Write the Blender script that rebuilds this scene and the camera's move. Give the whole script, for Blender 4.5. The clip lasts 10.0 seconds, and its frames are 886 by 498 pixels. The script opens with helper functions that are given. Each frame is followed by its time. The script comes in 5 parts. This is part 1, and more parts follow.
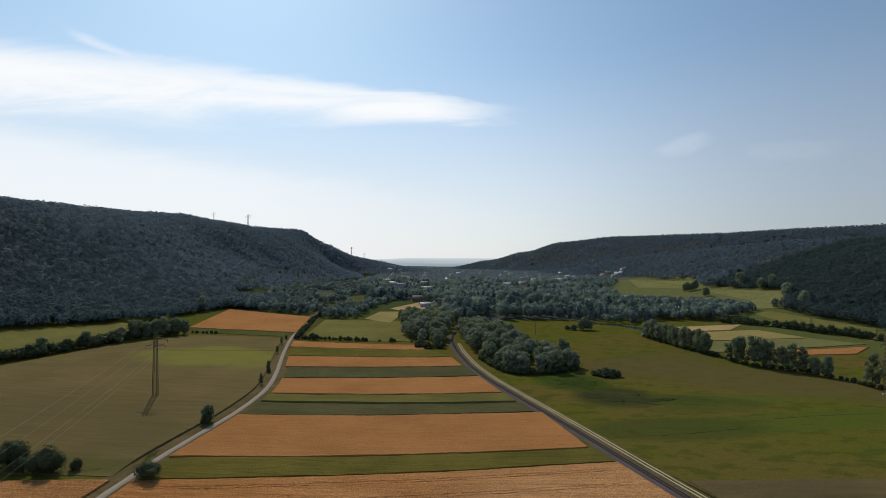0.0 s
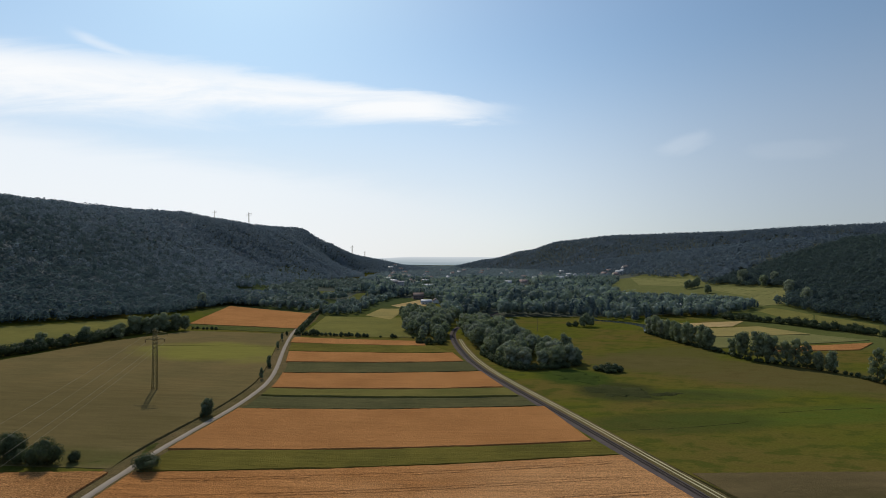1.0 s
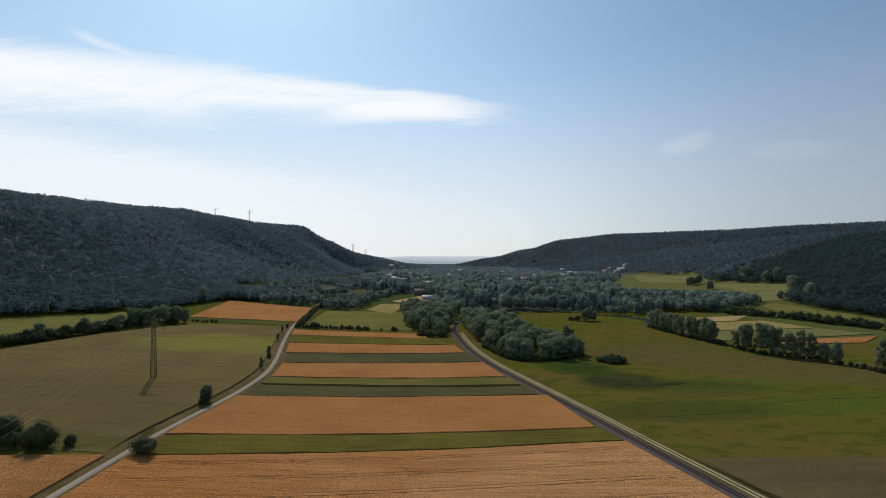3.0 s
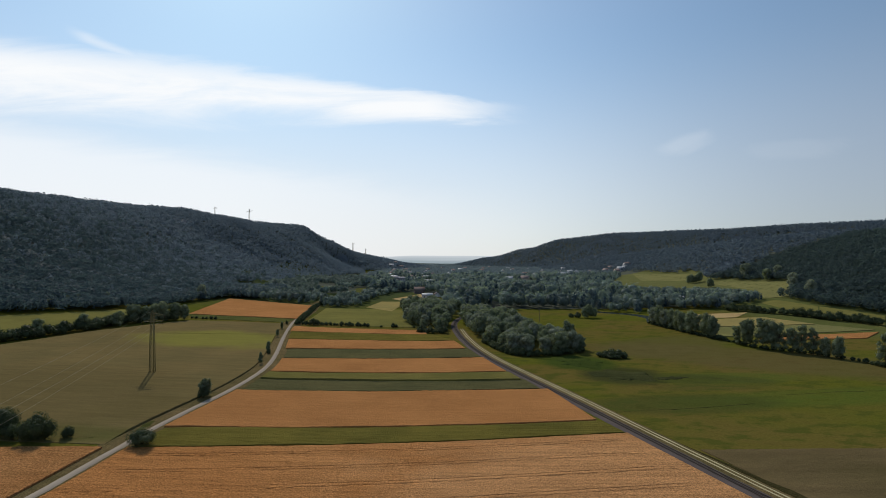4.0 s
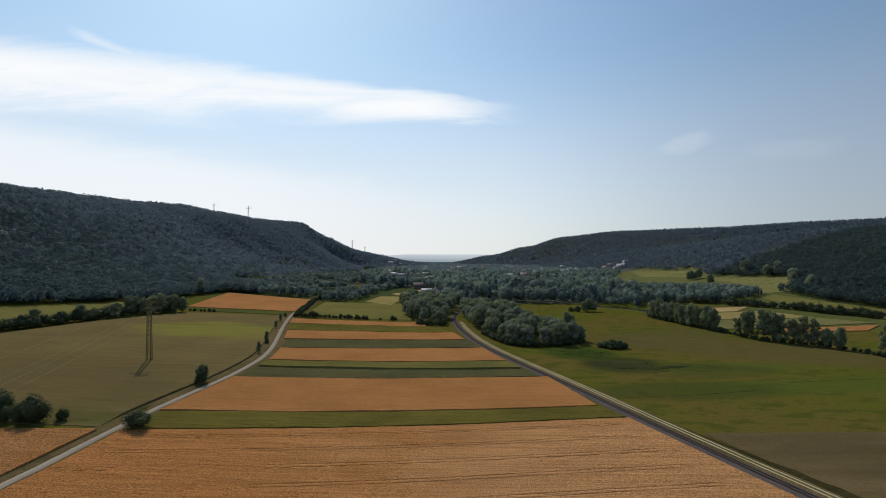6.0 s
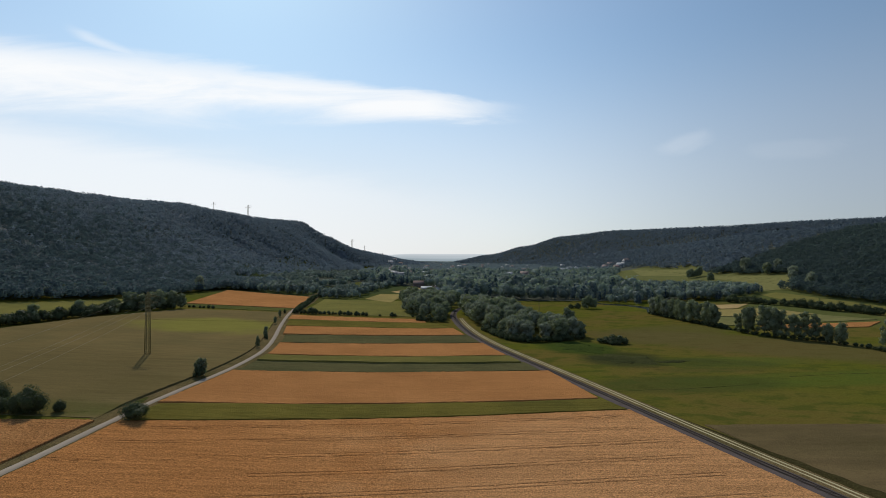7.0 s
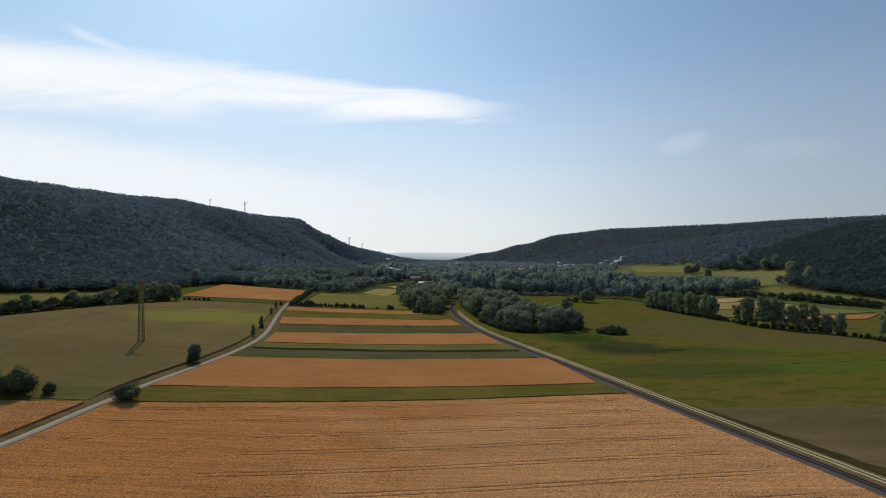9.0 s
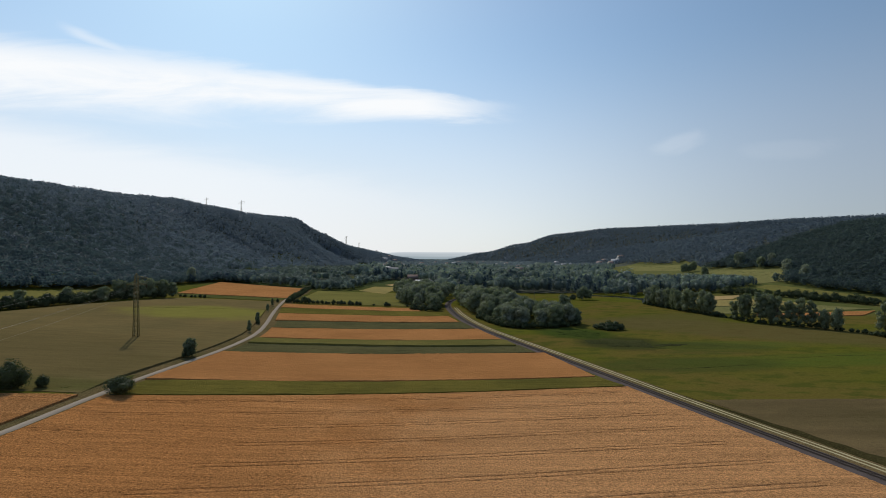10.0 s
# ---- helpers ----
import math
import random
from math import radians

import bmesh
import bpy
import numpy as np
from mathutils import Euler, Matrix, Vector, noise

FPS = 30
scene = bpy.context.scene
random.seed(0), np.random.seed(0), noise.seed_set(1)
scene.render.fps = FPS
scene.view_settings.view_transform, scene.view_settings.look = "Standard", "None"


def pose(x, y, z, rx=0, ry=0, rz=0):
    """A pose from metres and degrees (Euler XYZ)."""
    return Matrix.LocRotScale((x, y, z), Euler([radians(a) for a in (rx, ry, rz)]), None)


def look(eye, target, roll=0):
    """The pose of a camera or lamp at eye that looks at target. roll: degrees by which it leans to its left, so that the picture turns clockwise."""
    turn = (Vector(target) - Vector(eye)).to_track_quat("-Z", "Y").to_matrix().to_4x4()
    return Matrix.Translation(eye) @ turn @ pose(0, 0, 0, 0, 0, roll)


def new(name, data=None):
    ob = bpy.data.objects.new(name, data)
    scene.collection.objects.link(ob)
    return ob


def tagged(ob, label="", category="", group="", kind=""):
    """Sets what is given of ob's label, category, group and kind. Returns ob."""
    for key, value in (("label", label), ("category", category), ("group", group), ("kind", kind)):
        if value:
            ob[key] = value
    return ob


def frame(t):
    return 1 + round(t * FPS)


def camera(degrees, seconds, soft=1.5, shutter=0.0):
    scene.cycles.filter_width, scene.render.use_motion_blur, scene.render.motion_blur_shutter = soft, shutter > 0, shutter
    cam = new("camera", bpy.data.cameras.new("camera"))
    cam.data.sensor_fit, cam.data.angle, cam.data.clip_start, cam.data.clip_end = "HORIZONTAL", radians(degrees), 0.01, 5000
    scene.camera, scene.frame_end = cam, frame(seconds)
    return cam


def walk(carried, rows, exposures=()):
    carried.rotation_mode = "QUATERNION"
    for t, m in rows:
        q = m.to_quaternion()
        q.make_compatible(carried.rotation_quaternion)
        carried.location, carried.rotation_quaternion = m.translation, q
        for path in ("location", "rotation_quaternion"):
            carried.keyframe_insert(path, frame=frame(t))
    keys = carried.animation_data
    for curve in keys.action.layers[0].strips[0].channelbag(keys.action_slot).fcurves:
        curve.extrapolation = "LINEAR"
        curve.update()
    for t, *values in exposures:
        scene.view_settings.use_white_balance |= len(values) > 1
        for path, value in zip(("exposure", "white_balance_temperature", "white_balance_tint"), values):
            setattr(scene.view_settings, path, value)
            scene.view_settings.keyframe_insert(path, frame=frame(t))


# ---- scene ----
cam = camera(79.9, 10.0, soft=0.45)
PATH = [
    (0, (0.021, -0.003, 59.904), (0.008, 1.996, 59.932), -0.1),
    (0.5, (-0.196, 0.901, 58.746), (-0.209, 2.901, 58.772), -0.1),
    (1, (-0.266, 1.715, 57.5), (-0.282, 3.714, 57.525), -0.1),
    (1.5, (-0.437, 2.458, 56.274), (-0.455, 4.457, 56.298), -0.1),
    (2, (-0.585, 3.03, 55.078), (-0.603, 5.03, 55.102), -0.0),
    (2.5, (-0.618, 3.564, 53.862), (-0.637, 5.563, 53.886), -0.0),
    (4, (-0.671, 5.093, 50.166), (-0.69, 7.093, 50.19), -0.1),
    (4.5, (-0.72, 5.525, 48.997), (-0.74, 7.524, 49.019), -0.1),
    (5, (-0.755, 6.003, 47.785), (-0.774, 8.003, 47.809), -0.0),
    (5.5, (-0.792, 6.416, 46.636), (-0.809, 8.416, 46.658), -0.0),
    (7, (-0.775, 7.764, 43.102), (-0.791, 9.764, 43.123), -0.0),
    (7.5, (-0.842, 8.29, 41.919), (-0.857, 10.29, 41.94), -0.0),
    (8, (-0.81, 8.721, 40.709), (-0.825, 10.721, 40.729), 0.0),
    (8.5, (-0.836, 9.328, 39.501), (-0.849, 11.328, 39.521), 0.0),
    (9, (-0.845, 9.88, 38.353), (-0.851, 11.88, 38.371), 0.1),
    (9.5, (-0.864, 10.404, 37.251), (-0.86, 12.404, 37.269), 0.1),
    (10, (-0.918, 10.825, 36.286), (-0.913, 12.825, 36.304), 0.1),
]
K = 1.25   # metres to a unit of the plan: track gauge, road width and pylon height agree on it
walk(cam, [(t, look(Vector(eye) * K, Vector(target) * K, roll)) for t, eye, target, roll in PATH])


# ---- world, sun, exposure ----
SUN_AZ, SUN_EL = -22.0, 39.0          # degrees: azimuth from +y towards +x, elevation


def nd(nt, kind, ins=()):
    """A node with its input sockets (by name or index) set or linked."""
    n = nt.nodes.new(kind)
    for k, v in dict(ins).items():
        s = n.inputs[k]
        if isinstance(v, bpy.types.NodeSocket):
            nt.links.new(v, s)
        else:
            s.default_value = v
    return n


def mth(nt, op, a, b=0.0, c=0.0, clamp=False):
    n = nd(nt, "ShaderNodeMath", {0: a, 1: b, 2: c})
    n.operation, n.use_clamp = op, clamp
    return n.outputs[0]


def mixc(nt, f, a, b, blend="MIX"):
    n = nt.nodes.new("ShaderNodeMix")
    n.data_type, n.blend_type = "RGBA", blend
    for k, v in ((0, f), (6, a), (7, b)):
        if isinstance(v, bpy.types.NodeSocket):
            nt.links.new(v, n.inputs[k])
        elif k:
            n.inputs[k].default_value = (*v, 1) if len(v) == 3 else v
        else:
            n.inputs[k].default_value = v
    return n.outputs[2]


def rng(nt, v, a, b, c=0.0, d=1.0, smooth=True):
    n = nd(nt, "ShaderNodeMapRange", {0: v, 1: a, 2: b, 3: c, 4: d})
    n.interpolation_type = "SMOOTHSTEP" if smooth else "LINEAR"
    return n.outputs[0]


world = bpy.data.worlds.new("sky")
scene.world = world
world.use_nodes = True
wt = world.node_tree
wt.nodes.clear()
sky = wt.nodes.new("ShaderNodeTexSky")
sky.sky_type, sky.sun_disc, sky.sun_elevation, sky.sun_rotation = "NISHITA", False, radians(SUN_EL), radians(SUN_AZ)
sky.altitude, sky.air_density, sky.dust_density, sky.ozone_density = 300.0, 1.0, 0.6, 1.4
tc = nd(wt, "ShaderNodeTexCoord").outputs["Generated"]
sx = nd(wt, "ShaderNodeSeparateXYZ", {0: tc})
ahead = mth(wt, "MAXIMUM", sx.outputs[1], 0.08)
ca = mth(wt, "DIVIDE", sx.outputs[0], ahead)          # sideways tangent
cb = mth(wt, "DIVIDE", sx.outputs[2], ahead)          # upward tangent
cv = nd(wt, "ShaderNodeCombineXYZ", {0: ca, 1: cb}).outputs[0]
warp = nd(wt, "ShaderNodeMapping", {0: cv, 2: (0, 0, 0.09), 3: (1.6, 9.0, 1.0)}).outputs[0]
wisp = nd(wt, "ShaderNodeTexNoise", {"Vector": warp, "Scale": 1.7, "Detail": 8.0, "Roughness": 0.62, "Distortion": 0.5}).outputs[0]
warp2 = nd(wt, "ShaderNodeMapping", {0: cv, 1: (3.1, 0.4, 0), 2: (0, 0, -0.35), 3: (2.0, 5.5, 1.0)}).outputs[0]
curl = nd(wt, "ShaderNodeTexNoise", {"Vector": warp2, "Scale": 3.2, "Detail": 7.0, "Roughness": 0.6, "Distortion": 0.8}).outputs[0]
jitter = mth(wt, "MULTIPLY_ADD", wisp, 0.09, -0.045)
# long cirrus streak, thick on its western end and drawn out to a point
line1 = mth(wt, "SUBTRACT", mth(wt, "MULTIPLY_ADD", ca, -0.080, 0.281), mth(wt, "ADD", cb, jitter))
half1 = rng(wt, ca, -0.95, 0.17, 0.068, 0.012, smooth=False)
d1 = mth(wt, "DIVIDE", line1, half1)                  # below the middle of the streak: positive
m1 = mth(wt, "MULTIPLY", rng(wt, d1, 1.8, 0.15), rng(wt, d1, -1.45, -0.3))
m1 = mth(wt, "MULTIPLY", m1, rng(wt, ca, 0.17, -0.05))
m1 = mth(wt, "MULTIPLY", m1, rng(wt, wisp, 0.28, 0.58, 0.62, 1.0))
# broad low veil
line2 = mth(wt, "SUBTRACT", mth(wt, "MULTIPLY_ADD", ca, -0.16, 0.118), mth(wt, "ADD", cb, jitter))
m2 = mth(wt, "MULTIPLY", rng(wt, line2, -0.035, 0.05), rng(wt, ca, 0.25, -0.5))
m2 = mth(wt, "MULTIPLY", m2, 0.6)
# a feathered hook above the streak and two faint tufts in the east
line4 = mth(wt, "SUBTRACT", mth(wt, "MULTIPLY_ADD", ca, -0.42, 0.128), mth(wt, "ADD", cb, mth(wt, "MULTIPLY", jitter, 0.25)))
m4 = mth(wt, "MULTIPLY", rng(wt, mth(wt, "ABSOLUTE", line4), 0.016, 0.0), mth(wt, "MULTIPLY", rng(wt, ca, -0.74, -0.68), rng(wt, ca, -0.5, -0.62)))
m4 = mth(wt, "MULTIPLY", m4, 0.4)


def tuft(a0, b0, wa, wb, slope, amount):
    da = mth(wt, "MULTIPLY_ADD", ca, 1 / wa, -a0 / wa)
    db = mth(wt, "DIVIDE", mth(wt, "SUBTRACT", cb, mth(wt, "MULTIPLY_ADD", ca, slope, b0 - slope * a0)), wb)
    d = mth(wt, "SQRT", mth(wt, "ADD", mth(wt, "MULTIPLY", da, da), mth(wt, "MULTIPLY", db, db)))
    return mth(wt, "MULTIPLY", rng(wt, mth(wt, "MULTIPLY_ADD", curl, 1.6, mth(wt, "ADD", d, -0.8)), 1.0, 0.2), amount)


tufts = mth(wt, "MAXIMUM", tuft(0.45, 0.212, 0.07, 0.024, 0.3, 0.13), tuft(0.66, 0.20, 0.14, 0.026, 0.1, 0.05))
cloud = mth(wt, "MAXIMUM", mth(wt, "MAXIMUM", m1, m2), mth(wt, "MAXIMUM", m4, tufts))
cloud = mth(wt, "MULTIPLY", cloud, rng(wt, sx.outputs[1], 0.05, 0.3), clamp=True)
SKY = 0.15
low = rng(wt, sx.outputs[2], -0.02, 0.39, 0.84, 0.0)              # pale summer haze along the horizon
rgb = nd(wt, "ShaderNodeSeparateColor", {0: sky.outputs[0]})
soft_rgb = [mth(wt, "DIVIDE", rgb.outputs[k], mth(wt, "MULTIPLY_ADD", rgb.outputs[k], SKY * q, 1.0)) for k, q in enumerate((1.06, 0.56, 0.41))]
away = rng(wt, sx.outputs[0], -0.1, 0.8, 1.1, 0.81)   # the sky deepens away from the sun
soft_rgb = [mth(wt, "MULTIPLY", v, away) for v in soft_rgb]
skyc = nd(wt, "ShaderNodeCombineColor", {0: soft_rgb[0], 1: soft_rgb[1], 2: soft_rgb[2]}).outputs[0]
low = mth(wt, "MULTIPLY", low, rng(wt, sx.outputs[0], 0.75, -0.2, 0.54, 1.0))
skyc = mixc(wt, low, skyc, (0.812 / SKY, 0.782 / SKY, 0.80 / SKY))
dim = mth(wt, "MULTIPLY", rng(wt, sx.outputs[0], 0.05, 0.7, 0.0, 0.32), rng(wt, sx.outputs[2], 0.0, 0.42, 1.0, 0.0))
bright = [mth(wt, "MULTIPLY_ADD", dim, -k, 1.0) for k in (1.0, 0.95, 0.8)]
skyc = mixc(wt, 1.0, skyc, nd(wt, "ShaderNodeCombineXYZ", {0: bright[0], 1: bright[1], 2: bright[2]}).outputs[0], "MULTIPLY")
skyc = mixc(wt, cloud, skyc, (0.95 / SKY, 0.97 / SKY, 0.99 / SKY))
bg = nd(wt, "ShaderNodeBackground", {0: skyc, 1: SKY})
nd(wt, "ShaderNodeOutputWorld", {0: bg.outputs[0]})

sun = new("sun", bpy.data.lights.new("sun", "SUN"))
sun.data.energy, sun.data.angle, sun.data.color = 2.6, radians(0.6), (1.0, 0.93, 0.82)
az, el = radians(SUN_AZ), radians(SUN_EL)
to_sun = Vector((math.sin(az) * math.cos(el), math.cos(az) * math.cos(el), math.sin(el)))
sun.matrix_world = look(to_sun * 300, (0, 0, 0))
scene.view_settings.exposure = 0.0

# ---- materials ----


def material(name, rough=0.9, gloss=0.2):
    m = bpy.data.materials.new(name)
    m.use_nodes = True
    nt = m.node_tree
    p = nt.nodes["Principled BSDF"]
    p.inputs["Roughness"].default_value = rough
    p.inputs["Specular IOR Level"].default_value = gloss
    return m, nt, p


def stains(nt, pos, c, rough, patches):
    """Soft-edged areas of another growth: (x, y, half width, half depth, turn, colour, strength)."""
    for x, y, rx, ry, turn, tint, amount in patches:
        off = nd(nt, "ShaderNodeVectorMath", {0: pos, 1: (-x, -y, 0)}).outputs[0]
        q = nd(nt, "ShaderNodeMapping", {0: off, 2: (0, 0, -turn), 3: (1.0, 1.0, 0.0)}).outputs[0]
        q = nd(nt, "ShaderNodeMapping", {0: q, 3: (1 / rx, 1 / ry, 0.0)}).outputs[0]
        ln = nt.nodes.new("ShaderNodeVectorMath")
        ln.operation = "LENGTH"
        nt.links.new(q, ln.inputs[0])
        d = mth(nt, "ADD", ln.outputs["Value"], mth(nt, "MULTIPLY_ADD", rough, 1.2, -0.9))
        c = mixc(nt, mth(nt, "MULTIPLY", rng(nt, d, 1.15, 0.55), amount), c, tint)
    return c


def crop(name, a, b, turn=0.15, grain=0.9, rows=0.25, bump=0.6, spots=None, streak=1.1, patches=(), ears=3.2):
    """A standing crop: two tones in blotches, drill rows along the field, fine grain."""
    m, nt, p = material(name, 1.0, 0.0)
    pos = nd(nt, "ShaderNodeTexCoord").outputs["Object"]
    big = nd(nt, "ShaderNodeTexNoise", {"Vector": pos, "Scale": 0.035, "Detail": 4.0, "Roughness": 0.6}).outputs[0]
    along = nd(nt, "ShaderNodeMapping", {0: pos, 2: (0, 0, -turn), 3: (0.035, streak, 1.0)}).outputs[0]
    row = nd(nt, "ShaderNodeTexNoise", {"Vector": along, "Scale": 1.0, "Detail": 5.0, "Roughness": 0.65}).outputs[0]
    fine = nd(nt, "ShaderNodeTexNoise", {"Vector": pos, "Scale": ears, "Detail": 3.0, "Roughness": 0.8}).outputs[0]
    fine = rng(nt, fine, 0.28, 0.72, smooth=False)
    c = mixc(nt, rng(nt, big, 0.32, 0.68), a, b)
    if spots:
        c = mixc(nt, mth(nt, "MULTIPLY", rng(nt, big, 0.55, 0.75), 0.7), c, spots)
    c = stains(nt, pos, c, mth(nt, "ADD", big, mth(nt, "MULTIPLY", row, 0.5)), patches)
    v = mth(nt, "ADD", mth(nt, "MULTIPLY_ADD", rng(nt, row, 0.25, 0.75), 2 * rows, 1 - rows),
            mth(nt, "MULTIPLY_ADD", fine, 2 * grain * 0.55, -grain * 0.55))
    v3 = nd(nt, "ShaderNodeCombineXYZ", {0: v, 1: v, 2: v}).outputs[0]
    c = mixc(nt, 1.0, c, v3, "MULTIPLY")
    nt.links.new(c, p.inputs["Base Color"])
    h = mth(nt, "ADD", fine, mth(nt, "MULTIPLY", row, 0.6))
    bn = nd(nt, "ShaderNodeBump", {"Strength": bump, "Distance": 0.5, "Height": h})
    nt.links.new(bn.outputs[0], p.inputs["Normal"])
    return m


def foliage(name, a, b, leaf=1.0, through_light=0.2, contrast=0.9, vary=1.0, glow=(1.1, 1.25, 0.5), sheen=0.1, relief=0.8):
    m, nt, p = material(name, 0.55, sheen)
    geo = nd(nt, "ShaderNodeNewGeometry")
    info = nd(nt, "ShaderNodeObjectInfo")
    big = nd(nt, "ShaderNodeTexNoise", {"Vector": geo.outputs["Position"], "Scale": 0.06 if leaf < 1 else 0.28, "Detail": 3.0}).outputs[0]
    fine = nd(nt, "ShaderNodeTexNoise", {"Vector": geo.outputs["Position"], "Scale": leaf, "Detail": 4.0, "Roughness": 0.7}).outputs[0]
    f = mth(nt, "ADD", mth(nt, "MULTIPLY", info.outputs["Random"], 0.45), mth(nt, "MULTIPLY", geo.outputs["Random Per Island"], 0.35))
    f = mth(nt, "MULTIPLY_ADD", mth(nt, "ADD", f, mth(nt, "MULTIPLY_ADD", big, 0.9, -0.85)), vary, 0.5, clamp=True)
    c = mixc(nt, f, a, b)
    v = mth(nt, "MULTIPLY_ADD", fine, contrast, 1 - contrast * 0.5)
    v3 = nd(nt, "ShaderNodeCombineXYZ", {0: v, 1: v, 2: v}).outputs[0]
    c = mixc(nt, 1.0, c, v3, "MULTIPLY")
    nt.links.new(c, p.inputs["Base Color"])
    ruffle = nd(nt, "ShaderNodeBump", {"Strength": relief, "Distance": 0.6 / leaf, "Height": fine})
    nt.links.new(ruffle.outputs[0], p.inputs["Normal"])
    tr = nd(nt, "ShaderNodeBsdfTranslucent", {0: mixc(nt, 1.0, c, glow, "MULTIPLY")})
    mx = nd(nt, "ShaderNodeMixShader", {0: through_light, 1: p.outputs[0], 2: tr.outputs[0]})
    nt.links.new(mx.outputs[0], nt.nodes["Material Output"].inputs[0])
    return m


def plain(name, a, b, scale=1.0, rough=0.85, bump=0.3, metal=0.0, gloss=0.06):
    """A worn plain surface in two tones."""
    m, nt, p = material(name, rough, gloss)
    pos = nd(nt, "ShaderNodeTexCoord").outputs["Object"]
    n1 = nd(nt, "ShaderNodeTexNoise", {"Vector": pos, "Scale": scale, "Detail": 6.0, "Roughness": 0.7}).outputs[0]
    n2 = nd(nt, "ShaderNodeTexNoise", {"Vector": pos, "Scale": scale * 0.08, "Detail": 3.0}).outputs[0]
    f = mth(nt, "MULTIPLY_ADD", n1, 0.9, mth(nt, "MULTIPLY_ADD", n2, 0.9, -0.4), clamp=True)
    nt.links.new(mixc(nt, f, a, b), p.inputs["Base Color"])
    p.inputs["Metallic"].default_value = metal
    bn = nd(nt, "ShaderNodeBump", {"Strength": bump, "Distance": 0.05, "Height": n1})
    nt.links.new(bn.outputs[0], p.inputs["Normal"])
    return m


WHEAT = crop("ripe_wheat", (0.450, 0.203, 0.070), (0.385, 0.170, 0.058), grain=0.9, rows=0.10)
WHEAT_NEAR = crop("ripe_wheat_pale", (0.490, 0.226, 0.080), (0.415, 0.180, 0.060), grain=1.2, rows=0.22, bump=0.7, streak=1.1, ears=2.8,
                  patches=((42, 105, 62, 60, 0.0, (0.535, 0.272, 0.112), 0.8), (-70, 95, 40, 60, 0.0, (0.440, 0.188, 0.060), 0.7)))
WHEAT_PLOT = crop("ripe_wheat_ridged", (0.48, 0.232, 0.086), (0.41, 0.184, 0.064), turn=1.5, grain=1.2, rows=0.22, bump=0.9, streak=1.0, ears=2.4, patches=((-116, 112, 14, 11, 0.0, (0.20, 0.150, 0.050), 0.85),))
STRAW = crop("straw_stubble", (0.450, 0.312, 0.138), (0.388, 0.263, 0.112), grain=0.5, rows=0.2)
GREENCROP = crop("green_cereal", (0.170, 0.136, 0.030), (0.116, 0.100, 0.024), grain=0.6, rows=0.2)
BEET = crop("beet_rows", (0.124, 0.109, 0.046), (0.094, 0.089, 0.038), grain=1.0, rows=0.2)
OLIVE = crop("unripe_barley", (0.178, 0.128, 0.052), (0.146, 0.112, 0.046), turn=1.9, grain=0.45, rows=0.10, bump=0.3, streak=0.5,
             patches=((-128, 292, 44, 30, 0.1, (0.205, 0.188, 0.040), 0.8), (-98, 165, 22, 12, 1.3, (0.090, 0.082, 0.024), 0.35), (-106, 143, 34, 8, 0.0, (0.098, 0.096, 0.028), 0.8), (-120, 190, 26, 7, 0.5, (0.125, 0.100, 0.040), 0.5), (-140, 172, 75, 48, 0.0, (0.132, 0.099, 0.040), 0.75)))
LIME = crop("tall_green_cereal", (0.185, 0.155, 0.045), (0.145, 0.130, 0.038), grain=0.5, rows=0.12)
HAY = crop("dry_tall_grass", (0.172, 0.122, 0.056), (0.136, 0.101, 0.045), turn=-0.3, grain=0.5, rows=0.14, streak=0.2, patches=((120, 110, 40, 14, -0.6, (0.090, 0.076, 0.026), 0.7),))
PASTURE = crop("pasture", (0.108, 0.106, 0.031), (0.085, 0.092, 0.028), turn=0.05, grain=0.35, rows=0.10, streak=0.3)
YELLOW = crop("yellowing_barley", (0.335, 0.252, 0.088), (0.275, 0.222, 0.080), grain=0.3, rows=0.10)
MOWN = crop("mown_pasture", (0.200, 0.176, 0.050), (0.160, 0.148, 0.044), turn=0.05, grain=0.35, rows=0.10, streak=0.3)
UPLAND = crop("pale_upland_meadow", (0.205, 0.188, 0.068), (0.172, 0.164, 0.060), turn=0.05, grain=0.3, rows=0.10, streak=0.3)
REED = crop("reed_bed", (0.064, 0.066, 0.024), (0.046, 0.050, 0.019), turn=0.8, grain=0.9, rows=0.2)


SEDGE = crop("green_sedge", (0.062, 0.082, 0.018), (0.046, 0.064, 0.015), turn=0.8, grain=0.7, rows=0.15)


